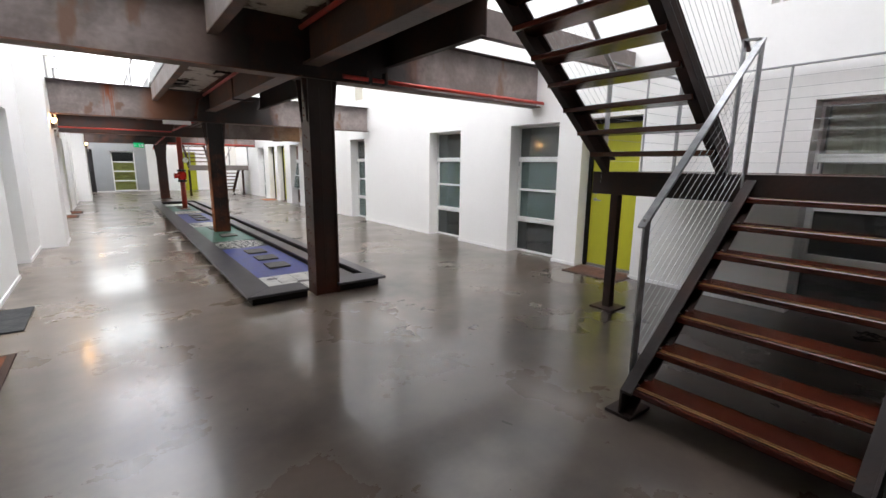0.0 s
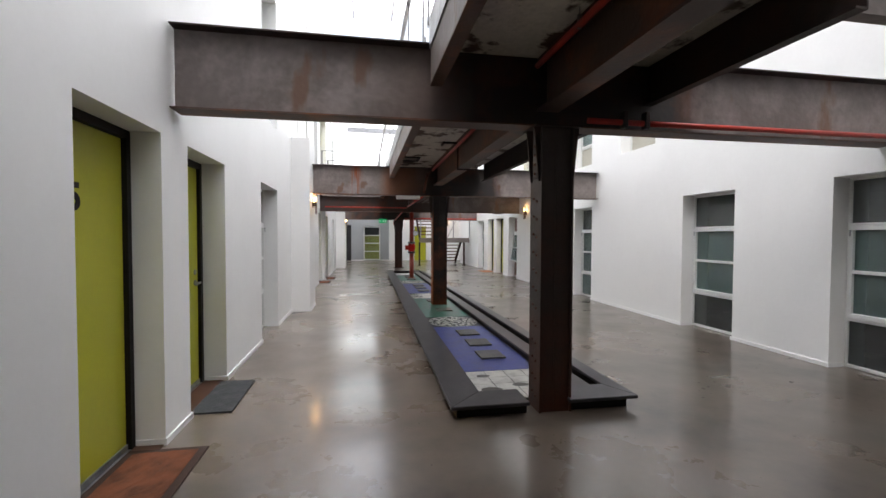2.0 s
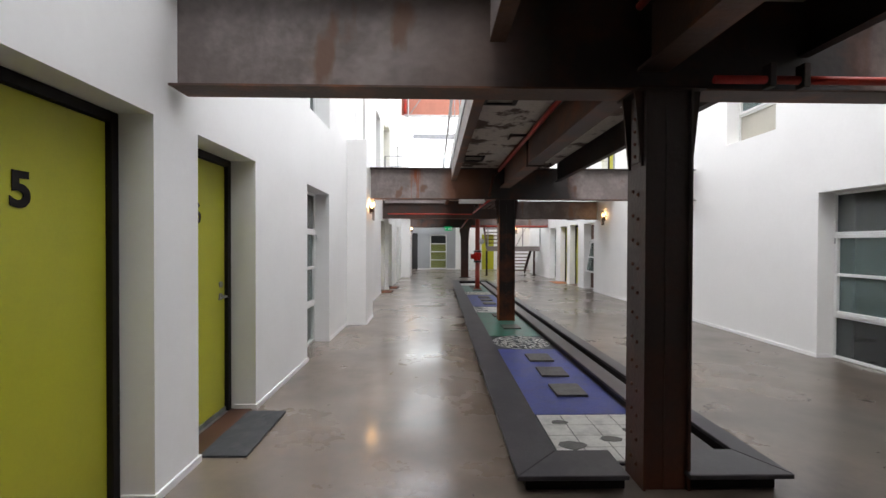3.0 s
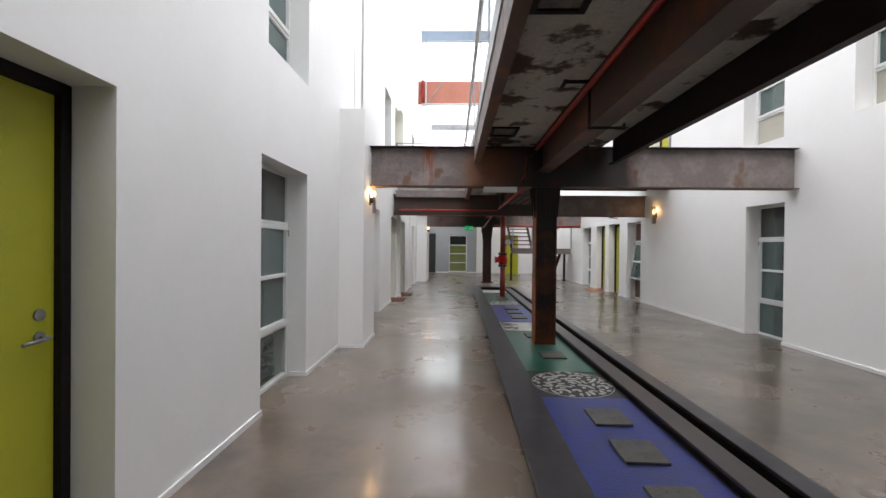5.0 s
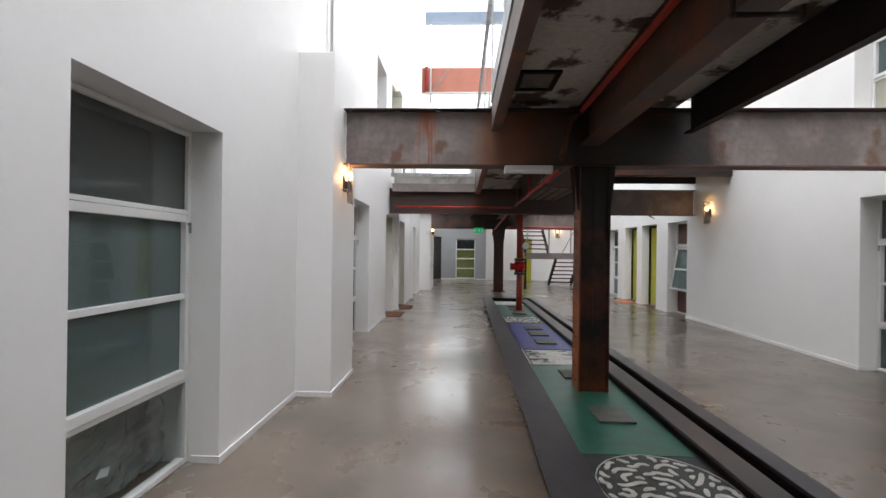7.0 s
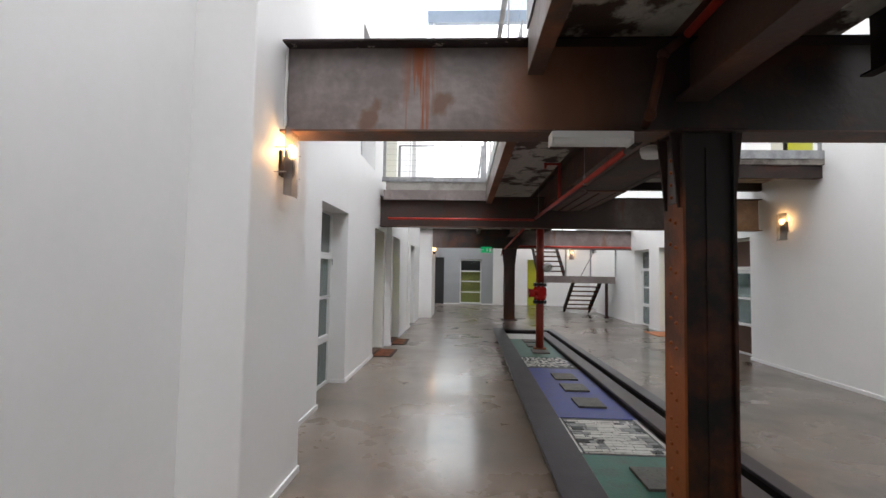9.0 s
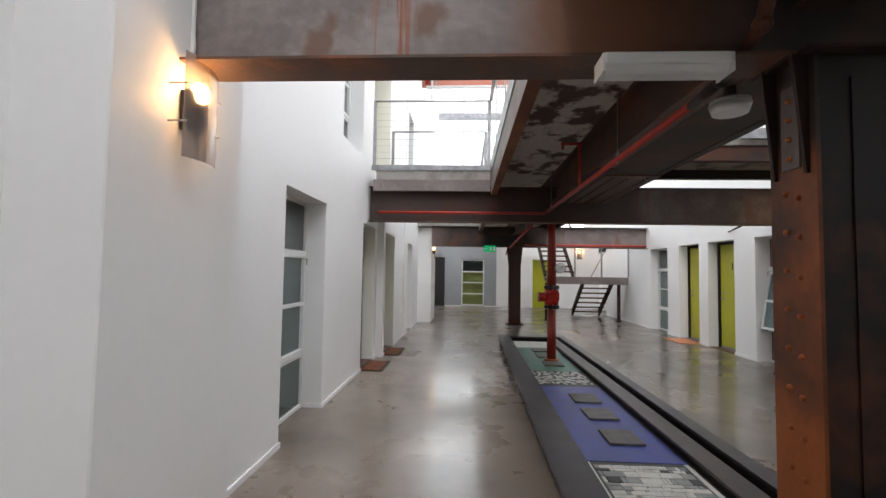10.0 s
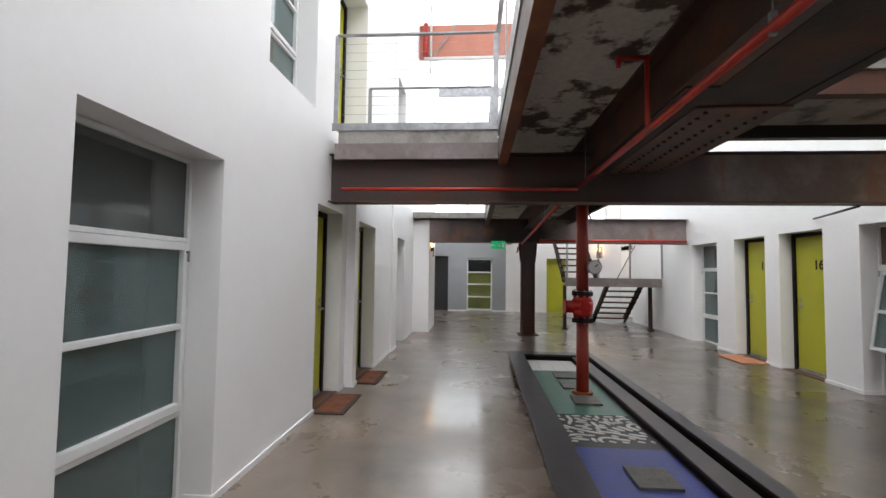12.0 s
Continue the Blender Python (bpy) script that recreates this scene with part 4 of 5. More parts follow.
pipe_run("sprinkler_branch", [(2.32, 7.75, 2.8), (2.32, 7.75, 2.46), (2.62, 7.75, 2.46), (2.62, 7.75, 2.5)], 0.012, "dark branch pipe bent round the beam", M_DSTEEL)
pipe_run("wall_pipe", [(2.75, 4.61, 2.41), (6.04, 4.61, 2.41)], 0.024, "red pipe with brackets along the lower flange of a beam", M_RED)
pipe_run("wall_pipe", [(-0.25, 15.16, 2.33), (2.25, 15.16, 2.33)], 0.02, "red pipe along the front of a beam", M_RED)
pipe_run("wall_pipe", [(2.7, 20.86, 2.21), (5.98, 20.86, 2.21)], 0.03, "red pipe along the front of a beam", M_RED)
pipe_run("wall_pipe", [(5.16, 15.35, 2.19), (6.03, 17.16, 2.28)], 0.014, "thin dark pipe reaching to the wall", M_DSTEEL)
for x, y, z in ((2.3, 0.8, 2.835), (2.3, 3.9, 2.825), (2.3, 12.2, 2.38), (2.3, 15.0, 2.38), (2.3, 17.6, 2.3)):
    t = thing("pipe_hanger", "thin steel hanger rod with a clamp on a red pipe", "pipe hanger", "pipe hangers", at=(x, y, z))
    bm = bmesh.new()
    rod(bm, (0, 0, 0.03), (0, 0, 2.935 - z), 0.004, 6)
    part("rod", bm, M_GALV, t)
    bm = bmesh.new()
    box(bm, -0.012, 0.012, -0.01, 0.01, -0.03, 0.06)
    part("clamp", bm, M_GALV, t)
for x in (3.05, 3.25):
    bm = bmesh.new()
    box(bm, x, x + 0.04, 4.57, 4.64, 2.36, 2.5)
    solid("pipe_clamp", bm, M_DSTEEL, "dark clamp that holds a pipe to a beam", "pipe clamp", "pipe clamps", bevel=0.004)

# red riser with valve and gauge
r = thing("fire_riser", "red fire riser pipe with a valve and a dial gauge", "fire riser", at=(2.5, 15.98, 0.022))
for a, b, rad, n, m in ((0.0, 0.86, 0.072, "lower_pipe", M_RISER), (1.22, 2.47, 0.072, "upper_pipe", M_RISER)):
    bm = bmesh.new()
    rod(bm, (0, 0, a), (0, 0, b), rad, 20)
    part(n, bm, m, r)
bm = bmesh.new()
rod(bm, (0, 0, 0), (0, 0, 0.03), 0.12, 20)
part("base_flange", bm, M_RUST, r)
bm = bmesh.new()
rod(bm, (0, 0, 0.9), (0, 0, 1.0), 0.1, 18, 0.125)
rod(bm, (0, 0, 1.0), (0, 0, 1.1), 0.125, 18)
rod(bm, (0, 0, 1.1), (0, 0, 1.17), 0.125, 18, 0.09)
rod(bm, (-0.02, 0, 1.03), (-0.2, 0, 1.03), 0.075, 16)
rod(bm, (0, 0.0, 1.03), (0, -0.15, 1.03), 0.07, 14)
v = part("valve_body", bm, M_REDB, r, "bright red cast valve body")
for z in (0.87, 1.19):
    bm = bmesh.new()
    rod(bm, (0, 0, z - 0.02), (0, 0, z), 0.125, 18)
    rod(bm, (0, 0, z + 0.004), (0, 0, z + 0.024), 0.125, 18)
    part("flange", bm, M_DSTEEL, r, "dark bolted flange")
    for k in range(8):
        a = math.tau * k / 8
        bm = bmesh.new()
        rod(bm, (0.105 * math.cos(a), 0.105 * math.sin(a), z - 0.04), (0.105 * math.cos(a), 0.105 * math.sin(a), z + 0.045), 0.01, 6)
        part("bolt", bm, M_GALV, r)
bm = bmesh.new()
rod(bm, (-0.2, 0, 1.03), (-0.215, 0, 1.03), 0.09, 16)
part("cover", bm, M_REDB, r)
bm = bmesh.new()
rod(bm, (0.07, -0.02, 1.45), (0.12, -0.08, 1.5), 0.01, 8)
part("gauge_pipe", bm, M_BRASS, r)
bm = bmesh.new()
rod(bm, (0.12, -0.07, 1.51), (0.12, -0.11, 1.51), 0.085, 24)
g = part("gauge", bm, M_GALV, r, "round pressure gauge")
bm = bmesh.new()
rod(bm, (0.12, -0.1105, 1.51), (0.12, -0.113, 1.51), 0.072, 24)
part("dial", bm, M_WHITEP, g)
bm = bmesh.new()
bar(bm, (0.12, -0.115, 1.51), (0.155, -0.115, 1.545), 0.003, 0.008)
part("needle", bm, M_BLACK, g)

# ---- trough ----
TR = thing("trough", "long low dark bronze trough with grooved edging round coloured resin panels", "display trough", at=(1.64, 4.56, 0))
def tb(name, outline, z0, z1, m, label="", bevel=0.0):
    bm = bmesh.new()
    prism(bm, [(x - 1.64, y - 4.56) for x, y in outline], "z", z0, z1)
    return part(name, bm, m, TR, label, bevel)


ZT = 0.115
tb("edge_board", [(1.6, 4.56), (1.905, 4.88), (2.02, 17.95), (1.77, 18.22)], 0.085, ZT, M_TROUGH, bevel=0.004)
tb("edge_board", [(3.06, 4.88), (3.215, 4.56), (3.18, 18.22), (3.05, 17.95)], 0.085, ZT, M_TROUGH, bevel=0.004)
tb("edge_board", [(1.6002, 4.56), (2.25, 4.56), (2.25, 4.88), (1.907, 4.88)], 0.0855, ZT + 0.0002, M_TROUGH, bevel=0.004)
tb("edge_board", [(2.6, 4.56), (3.2148, 4.56), (3.058, 4.88), (2.6, 4.88)], 0.0855, ZT + 0.0002, M_TROUGH, bevel=0.004)
tb("edge_board", [(2.022, 17.95), (3.048, 17.95), (3.178, 18.22), (1.772, 18.22)], 0.0855, ZT - 0.0002, M_TROUGH, bevel=0.004)
tb("rail", [(2.8, 4.88), (2.985, 4.88), (2.985, 17.95), (2.8, 17.95)], 0.06, 0.088, M_RAIL, bevel=0.004)
tb("plinth", [(1.66, 4.63), (1.9, 4.63), (2.0, 18.1), (1.84, 18.1)], 0, 0.085, M_BLACK)
tb("plinth", [(3.065, 4.63), (3.15, 4.63), (3.12, 18.1), (3.06, 18.1)], 0, 0.085, M_BLACK)
tb("plinth", [(1.9, 4.632), (2.25, 4.632), (2.25, 4.86), (1.9, 4.86)], 0, 0.085, M_BLACK)
tb("plinth", [(2.6, 4.632), (3.065, 4.632), (3.065, 4.86), (2.6, 4.86)], 0, 0.085, M_BLACK)
tb("plinth", [(2.0, 17.97), (3.06, 17.97), (3.06, 18.1), (2.0, 18.1)], 0, 0.085, M_BLACK)
tb("plinth", [(2.81, 4.88), (2.975, 4.88), (2.975, 17.95), (2.81, 17.95)], 0.012, 0.06, M_BLACK)
tb("channel_floor", [(2.785, 4.88), (3.065, 4.88), (3.06, 17.95), (2.785, 17.95)], 0, 0.01, M_RAIL)
X0, X1 = 1.95, 2.78
for name, a, b, m in (("resin_panel", 5.72, 8.01, M_BLUE), ("resin_panel", 8.86, 11.21, M_GREEN), ("resin_panel", 12.1, 14.32, M_BLUE), ("resin_panel", 15.17, 17.16, M_GREEN)):
    tb(name, [(X0, a), (X1, a), (X1, b), (X0 + 0.04, b)], 0, 0.02, m, "blue resin panel" if m is M_BLUE else "green resin panel")
for a, b in ((4.9, 5.72), (8.01, 8.86), (11.21, 12.1), (14.32, 15.17), (17.16, 17.95)):
    tb("mosaic_bed", [(X0, a), (X1, a), (X1, b), (X0, b)], 0, 0.016, M_MOSB, "dark mosaic bed")


def piece(outline, z0, z1, m, name="tile"):
    return tb(name, outline, z0, z1, m)


rng = random.Random(7)
# pale tiles with dark blotches at the near end
ys = [4.92, 5.12, 5.31, 5.5, 5.71]
xs = [1.97, 2.17, 2.38, 2.58, 2.77]
for j in range(4):
    for i in range(4):
        piece([(xs[i] + 0.004, ys[j] + 0.004), (xs[i + 1] - 0.004, ys[j] + 0.004), (xs[i + 1] - 0.004, ys[j + 1] - 0.004), (xs[i] + 0.004, ys[j + 1] - 0.004)], 0.016, 0.022, M_MOSA)
for cx, cy, rr in ((2.1, 5.15, 0.1), (2.2, 5.0, 0.08), (2.42, 5.25, 0.07), (2.12, 5.55, 0.06), (2.5, 5.05, 0.05), (2.62, 5.4, 0.05)):
    piece([(cx + rr * (1 + 0.4 * rng.random()) * math.cos(k * 0.785), cy + rr * (0.5 + 0.4 * rng.random()) * math.sin(k * 0.785)) for k in range(8)], 0.0222, 0.0236, M_PAVER, "inlay")


def stroke(pts, w, z0, z1, m, name="inlay"):
    left, right = [], []
    for k, (x, y) in enumerate(pts):
        a = pts[max(k - 1, 0)]
        b = pts[min(k + 1, len(pts) - 1)]
        d = Vector((b[0] - a[0], b[1] - a[1])).normalized()
        ww = w * (0.55 if k in (0, len(pts) - 1) else 1)
        left.append((x - d.y * ww / 2, y + d.x * ww / 2))
        right.append((x + d.y * ww / 2, y - d.x * ww / 2))
    piece(left + right[::-1], z0, z1, m, name)


def squiggles(inside, x0, x1, y0, y1, gap, step, wide, longest, turn, want, lean=None):
    """Pale strokes that wind about and keep clear of one another."""
    taken, made = [], 0
    for _ in range(9000):
        x, y = rng.uniform(x0, x1), rng.uniform(y0, y1)
        a = rng.uniform(0, math.pi) if lean is None else rng.gauss(lean, 0.45)
        c = rng.uniform(-turn, turn)
        pts = []
        for k in range(longest):
            if not inside(x, y) or any((x - u) ** 2 + (y - v) ** 2 < gap * gap for u, v in taken):
                break
            pts.append((x, y))
            x += step * math.cos(a)
            y += step * math.sin(a)
            a += c + rng.uniform(-0.25, 0.25)
            if rng.random() < 0.3:
                c = -c
        if len(pts) >= 3 - (made > want * 0.6):
            taken += pts
            made += 1
            stroke(pts, wide, 0.016, 0.021, M_MOSA)
            if made >= want:
                return


# round of white squiggles
squiggles(lambda x, y: (x - 2.39) ** 2 / 0.385 ** 2 + (y - 8.44) ** 2 / 0.405 ** 2 < 1, 2.0, 2.78, 8.03, 8.85, 0.04, 0.028, 0.032, 8, 0.75, 170)
ring = [(2.39 + 0.405 * math.cos(k * math.tau / 36), 8.44 + 0.425 * math.sin(k * math.tau / 36)) for k in range(37)]
for k in range(0, 36, 4):
    stroke(ring[k:k + 5], 0.008, 0.016, 0.0205, M_MOSA, "ring_piece")
# chequered panel with white borders
for a, b in ((2.0, 2.035), (2.735, 2.77)):
    piece([(a, 11.24), (b, 11.24), (b, 12.08), (a, 12.08)], 0.016, 0.024, M_MOSA, "border_strip")
y = 11.245
while y < 12.04:
    h = rng.choice((0.03, 0.045, 0.06, 0.09))
    x = 2.055
    while x < 2.7:
        w = min(rng.choice((0.03, 0.06, 0.1, 0.15)), 2.725 - x)
        pale = 2.25 < x < 2.5 or rng.random() < 0.35
        lean = rng.uniform(-0.012, 0.012)
        y2 = min(y + h, 12.08) - 0.006
        piece([(x, y), (x + w - 0.005, y + max(0, lean)), (x + w - 0.005, y2), (x, y2 - max(0, -lean))], 0.016, 0.022, M_MOSA if pale else rng.choice((M_MOSG, M_MOSG, M_MOSB)))
        x += w
    y += h
# zebra panel
squiggles(lambda x, y: 2.04 < x < 2.76 and 14.43 < y < 15.16, 2.05, 2.75, 14.44, 15.15, 0.043, 0.03, 0.036, 15, 0.4, 110, 2.6)
# white tiles at the far end
for j in range(4):
    for i in range(4):
        piece([(2.02 + 0.19 * i, 17.18 + 0.19 * j), (2.205 + 0.19 * i, 17.18 + 0.19 * j), (2.205 + 0.19 * i, 17.363 + 0.19 * j), (2.02 + 0.19 * i, 17.363 + 0.19 * j)], 0.016, 0.023, M_WHITEP)
# slate pavers
first = None
for y in (6.14, 6.75, 7.36, 9.41, 10.65, 12.42, 13.05, 13.61, 15.5, 16.15, 16.7):
    if first is None:
        bm = bmesh.new()
        box(bm, -0.145, 0.145, -0.165, 0.165, 0, 0.02)
        for k in range(16):
            u, v = -0.1 + 0.066 * (k % 4), -0.11 + 0.073 * (k // 4)
            rod(bm, (u, v, 0.018), (u, v, 0.0215), 0.006, 6)
        first = solid("paver", bm, M_PAVER, "square grey-green slate paver laid on the resin panel of the trough", "paver", "slate pavers")
        first.matrix_basis = pose(2.42, y + 0.165, 0.02)
    else:
        copy_thing(first, pose(2.43 + 0.012 * (y - 6) / 4, y + 0.165, 0.02, 0, 0, rng.uniform(-1.5, 1.5)))


# ---- lamps ----
def sconce(x, y, z, turn, watts=1.8):
    t = thing("wall_lamp", "wall lamp with a warm bulb behind a curved smoky glass sheet", "wall lamp", "wall lamps")
    bm = bmesh.new()
    n = 10
    ring = [(-0.115 + 0.23 * k / n, 0.062 + 0.028 * math.cos((k / n - 0.5) * math.pi)) for k in range(n + 1)]
    for (x0, y0), (x1, y1) in zip(ring, ring[1:]):
        bm.faces.new([bm.verts.new(p) for p in ((x0, y0, -0.24), (x1, y1, -0.24), (x1, y1, 0.18), (x0, y0, 0.18))])
    bmesh.ops.remove_doubles(bm, verts=bm.verts, dist=1e-5)
    g = part("shade", bm, M_SMOKE, t, "curved smoky glass sheet")
    g.visible_shadow = False
    bm = bmesh.new()
    box(bm, -0.045, 0.045, 0, 0.018, -0.11, 0.05)
    part("wall_bracket", bm, M_DSTEEL, t, "dark metal bracket")
    for xx in (-0.112, 0.112):
        for zz in (-0.1, 0.05):
            bm = bmesh.new()
            rod(bm, (xx, 0.0, zz), (xx, 0.075, zz), 0.004, 6)
            part("fixing_pin", bm, M_GALV, t)
    bm = bmesh.new()
    box(bm, -0.03, 0.03, 0.018, 0.05, -0.09, -0.04)
    rod(bm, (0, 0.034, -0.05), (0, 0.034, 0.0), 0.02, 14)
    part("lamp_holder", bm, M_DSTEEL, t, "dark lamp holder")
    bm = bmesh.new()
    bmesh.ops.create_uvsphere(bm, u_segments=14, v_segments=10, radius=0.028)
    for v in bm.verts:
        v.co.z *= 1.5
    bmesh.ops.translate(bm, vec=(0, 0.036, 0.04), verts=bm.verts)
    b = part("bulb", bm, M_BULB, t, "bright warm bulb")
    b.visible_shadow = False
    l = new("bulb_light", bpy.data.lights.new("bulb_light", "POINT"))
    l.data.energy, l.data.color, l.data.shadow_soft_size = watts, (1, 0.58, 0.25), 0.05
    l.parent, l.location = t, (0, 0.045, 0.05)
    t.matrix_basis = pose(x, y, z, 0, 0, turn)


sconce(-0.083, 10.33, 2.12, -90, 1.5)
sconce(6.048, 14.68, 2.24, 90, 0.9)
sconce(0.102, 21.4, 2.06, -90, 0.7)
sconce(5.75, 27.098, 2.27, 180, 1.4)

t = thing("batten_light", "white plastic batten light fixed under a beam, unlit", "light fitting", at=(1.58, 10.275, 2.2))
bm = bmesh.new()
box(bm, 0.008, 0.467, -0.06, 0.06, 0.03, 0.0745)
part("housing", bm, M_WHITEP, t, bevel=0.004)
bm = bmesh.new()
prism(bm, [(-0.052, 0.029), (-0.04, 0.008), (-0.03, 0.002), (0.03, 0.002), (0.04, 0.008), (0.052, 0.029)], "x", 0.012, 0.463)
part("diffuser", bm, M_WHITEP, t)
for xx in (0.0, 0.468):
    bm = bmesh.new()
    box(bm, xx, xx + 0.007, -0.058, 0.058, 0.002, 0.072)
    part("end_cap", bm, M_WHITEP, t)
t = thing("bulkhead_light", "round white plastic light under the walkway beam", "light fitting", at=(2.52, 11.05, 2.34))
bm = bmesh.new()
rod(bm, (0, 0, 0.05), (0, 0, 0.07), 0.1, 24)
part("base", bm, M_WHITEP, t)
bm = bmesh.new()
rod(bm, (0, 0, 0.07), (0, 0, 0.148), 0.03, 12)
part("stem", bm, M_BROWN, t)
bm = bmesh.new()
rod(bm, (0, 0, 0.0), (0, 0, 0.05), 0.088, 24, 0.104)
part("diffuser", bm, M_WHITEP, t)
t = thing("exit_sign", "green exit sign with a white arrow, hung under a beam", "exit sign", at=(1.74, 20.88, 2.01))
bm = bmesh.new()
box(bm, -0.165, 0.165, 0, 0.03, 0, 0.175)
part("sign_box", bm, M_EXIT, t)
bm = bmesh.new()
box(bm, -0.13, -0.07, -0.006, -0.001, 0.075, 0.095)
prism(bm, [(-0.13, 0.05), (-0.16, 0.085), (-0.13, 0.12)], "y", -0.006, -0.001)
part("arrow", bm, M_WHITEP, t)
bm = bmesh.new()
box(bm, 0.0, 0.05, -0.006, -0.001, 0.04, 0.13)
box(bm, 0.09, 0.14, -0.006, -0.001, 0.03, 0.14)
part("symbol", bm, M_WHITEP, t)
bm = bmesh.new()
rod(bm, (0, 0.015, 0.17), (0, 0.015, 0.185), 0.01, 8)
part("stem", bm, M_DSTEEL, t)


# ---- stairs ----
def flight(t, foot, run, rise, n, across, width, treads=True):
    """n treads from foot, going run (a flat vector) and rise each; width along across."""
    foot, run, across = Vector(foot), Vector(run), Vector(across)
    up = Vector((0, 0, rise))
    depth = 0.25
    rd = run.normalized()
    for k in range(n):
        p = foot + (run + up) * k + up
        bm = bmesh.new()
        v = []
        for zz in (-0.04, 0):
            for a, b in ((0, 0), (1, 0), (1, 1), (0, 1)):
                v.append(bm.verts.new(p + rd * depth * a + across * width * b + Vector((0, 0, zz))))
        for f in ((3, 2, 1, 0), (4, 5, 6, 7), (0, 1, 5, 4), (1, 2, 6, 5), (2, 3, 7, 6), (3, 0, 4, 7)):
            bm.faces.new([v[i] for i in f])
        tr = part("tread", bm, M_TREAD, t, "varnished dark red timber tread", bevel=0.006)
        for off in (0.03, 0.05):
            bm = bmesh.new()
            q = p + rd * off + across * 0.06
            e = p + rd * off + across * (width - 0.06)
            bar(bm, q + Vector((0, 0, 0.001)), e + Vector((0, 0, 0.001)), 0.008, 0.004)
            part("nosing_strip", bm, M_BRASS, tr, "brass nosing strip")
        for off in (0.08, 0.17):
            for b in (0.04, width - 0.04):
                bm = bmesh.new()
                q = p + rd * off + across * b
                rod(bm, q, q + Vector((0, 0, 0.003)), 0.01, 8)
                part("bolt", bm, M_GALV, tr)
    return t


def stringer(t, a, b, h, across, s, m):
    """A sloping channel with a plate h deep, its bottom line from a to b; flanges point along across * s."""
    a, b = Vector(a), Vector(b)
    up = Vector((0, 0, h))
    bm = bmesh.new()
    n = Vector(across)

    def slab(p0, p1, q0, q1, w0, w1):
        v = [bm.verts.new(c + n * w) for w in (w0, w1) for c in (p0, p1, q1, q0)]
        for f in ((3, 2, 1, 0), (4, 5, 6, 7), (0, 1, 5, 4), (1, 2, 6, 5), (2, 3, 7, 6), (3, 0, 4, 7)):
            bm.faces.new([v[i] for i in f])
    slab(a, b, a + up, b + up, 0, s * 0.012)
    web = part("stringer", bm, m, t)
    e = Vector((0, 0, 0.016))
    for p, q in ((Vector(), e), (up - e, up)):
        bm = bmesh.new()
        slab(a + p, b + p, a + q, b + q, s * 0.0125, s * 0.07)
        part("flange", bm, m, web)


def sloped_rail(t, a, b, h, cables, side_post=True):
    """Posts, flat handrail and cables above a sloping line."""
    a, b = Vector(a), Vector(b)
    up = Vector((0, 0, h))
    for p in (a, b):
        bm = bmesh.new()
        box(bm, -0.03, 0.03, -0.007, 0.007, -0.12, h, Matrix.Translation(p))
        part("post", bm, M_GALV, t, "galvanised flat steel post")
    bm = bmesh.new()
    bar(bm, a + up - (b - a) * 0.04, b + up, 0.045, 0.014)
    part("handrail", bm, M_GALV, t, "galvanised flat handrail")
    for k in range(cables):
        c = up * ((k + 0.6) / (cables + 0.3))
        bm = bmesh.new()
        rod(bm, a + c, b + c, 0.0014, 5)
        part("cable", bm, M_GALV, t)


LZ = 1.425
st = thing("staircase", "steel staircase with open dark red timber treads and a landing", "staircase")
flight(st, (2.92, 0.099, 0.0), (0.225, 0, 0), 0.18, 7, (0, 1, 0), 1.091)
for y, s in ((1.195, -1), (0.085, 1)):
    stringer(st, (2.88, y, -0.02), (4.4, y, 1.22), 0.19, (0, 1, 0), s, M_DSTEEL)
    bm = bmesh.new()
    box(bm, 2.87, 3.1, y - 0.08, y + 0.08, 0, 0.02)
    part("foot_plate", bm, M_BROWN, st, "rusty foot plate")
sloped_rail(st, (3.03, 1.21, 0.226), (4.38, 1.21, 1.42), 0.955, 12)
sloped_rail(st, (3.03, 0.07, 0.226), (4.36, 0.07, 1.42), 0.955, 12)
# landing
for ax, lo, hi, c, o, e in (("y", 0.1, 2.5, 4.37, 1, 0), ("y", 0.1, 2.5, 5.98, -1, 0), ("x", 4.45, 5.9, 2.5, -1, 0.001), ("x", 4.45, 5.9, 0.1, 1, 0.001)):
    bm = bmesh.new()
    channel(bm, ax, lo, hi, c, o, 1.215 + e, LZ - e, w=0.07)
    part("landing_beam", bm, M_DSTEEL, st, "dark steel channel")
for k in range(7):
    bm = bmesh.new()
    box(bm, 4.46 + 0.205 * k, 4.655 + 0.205 * k, 0.18, 2.42, LZ - 0.045, LZ - 0.004)
    part("landing_board", bm, M_TREAD, st, "dark red timber board")
for x, y in ((4.69, 2.43),):
    bm = bmesh.new()
    box(bm, x - 0.04, x + 0.04, y - 0.04, y + 0.04, 0.02, 1.216)
    part("landing_post", bm, M_DSTEEL, st, "dark square steel post")
    bm = bmesh.new()
    box(bm, x - 0.13, x + 0.13, y - 0.13, y + 0.13, 0, 0.02)
    part("foot_plate", bm, M_BROWN, st, "rusty foot plate")
# upper flight
flight(st, (4.38, 1.34, LZ), (-0.213, 0, 0), 0.176, 9, (0, 1, 0), 1.05)
for y, s in ((2.4, -1), (1.33, 1)):
    stringer(st, (4.46, y, 1.34), (2.32, y, 3.1), 0.21, (0, 1, 0), s, M_DSTEEL)
sloped_rail(st, (4.4, 1.33, 1.44), (2.45, 1.33, 3.05), 0.95, 12)
sloped_rail(st, (4.4, 2.41, 1.44), (2.45, 2.41, 3.05), 0.95, 12)
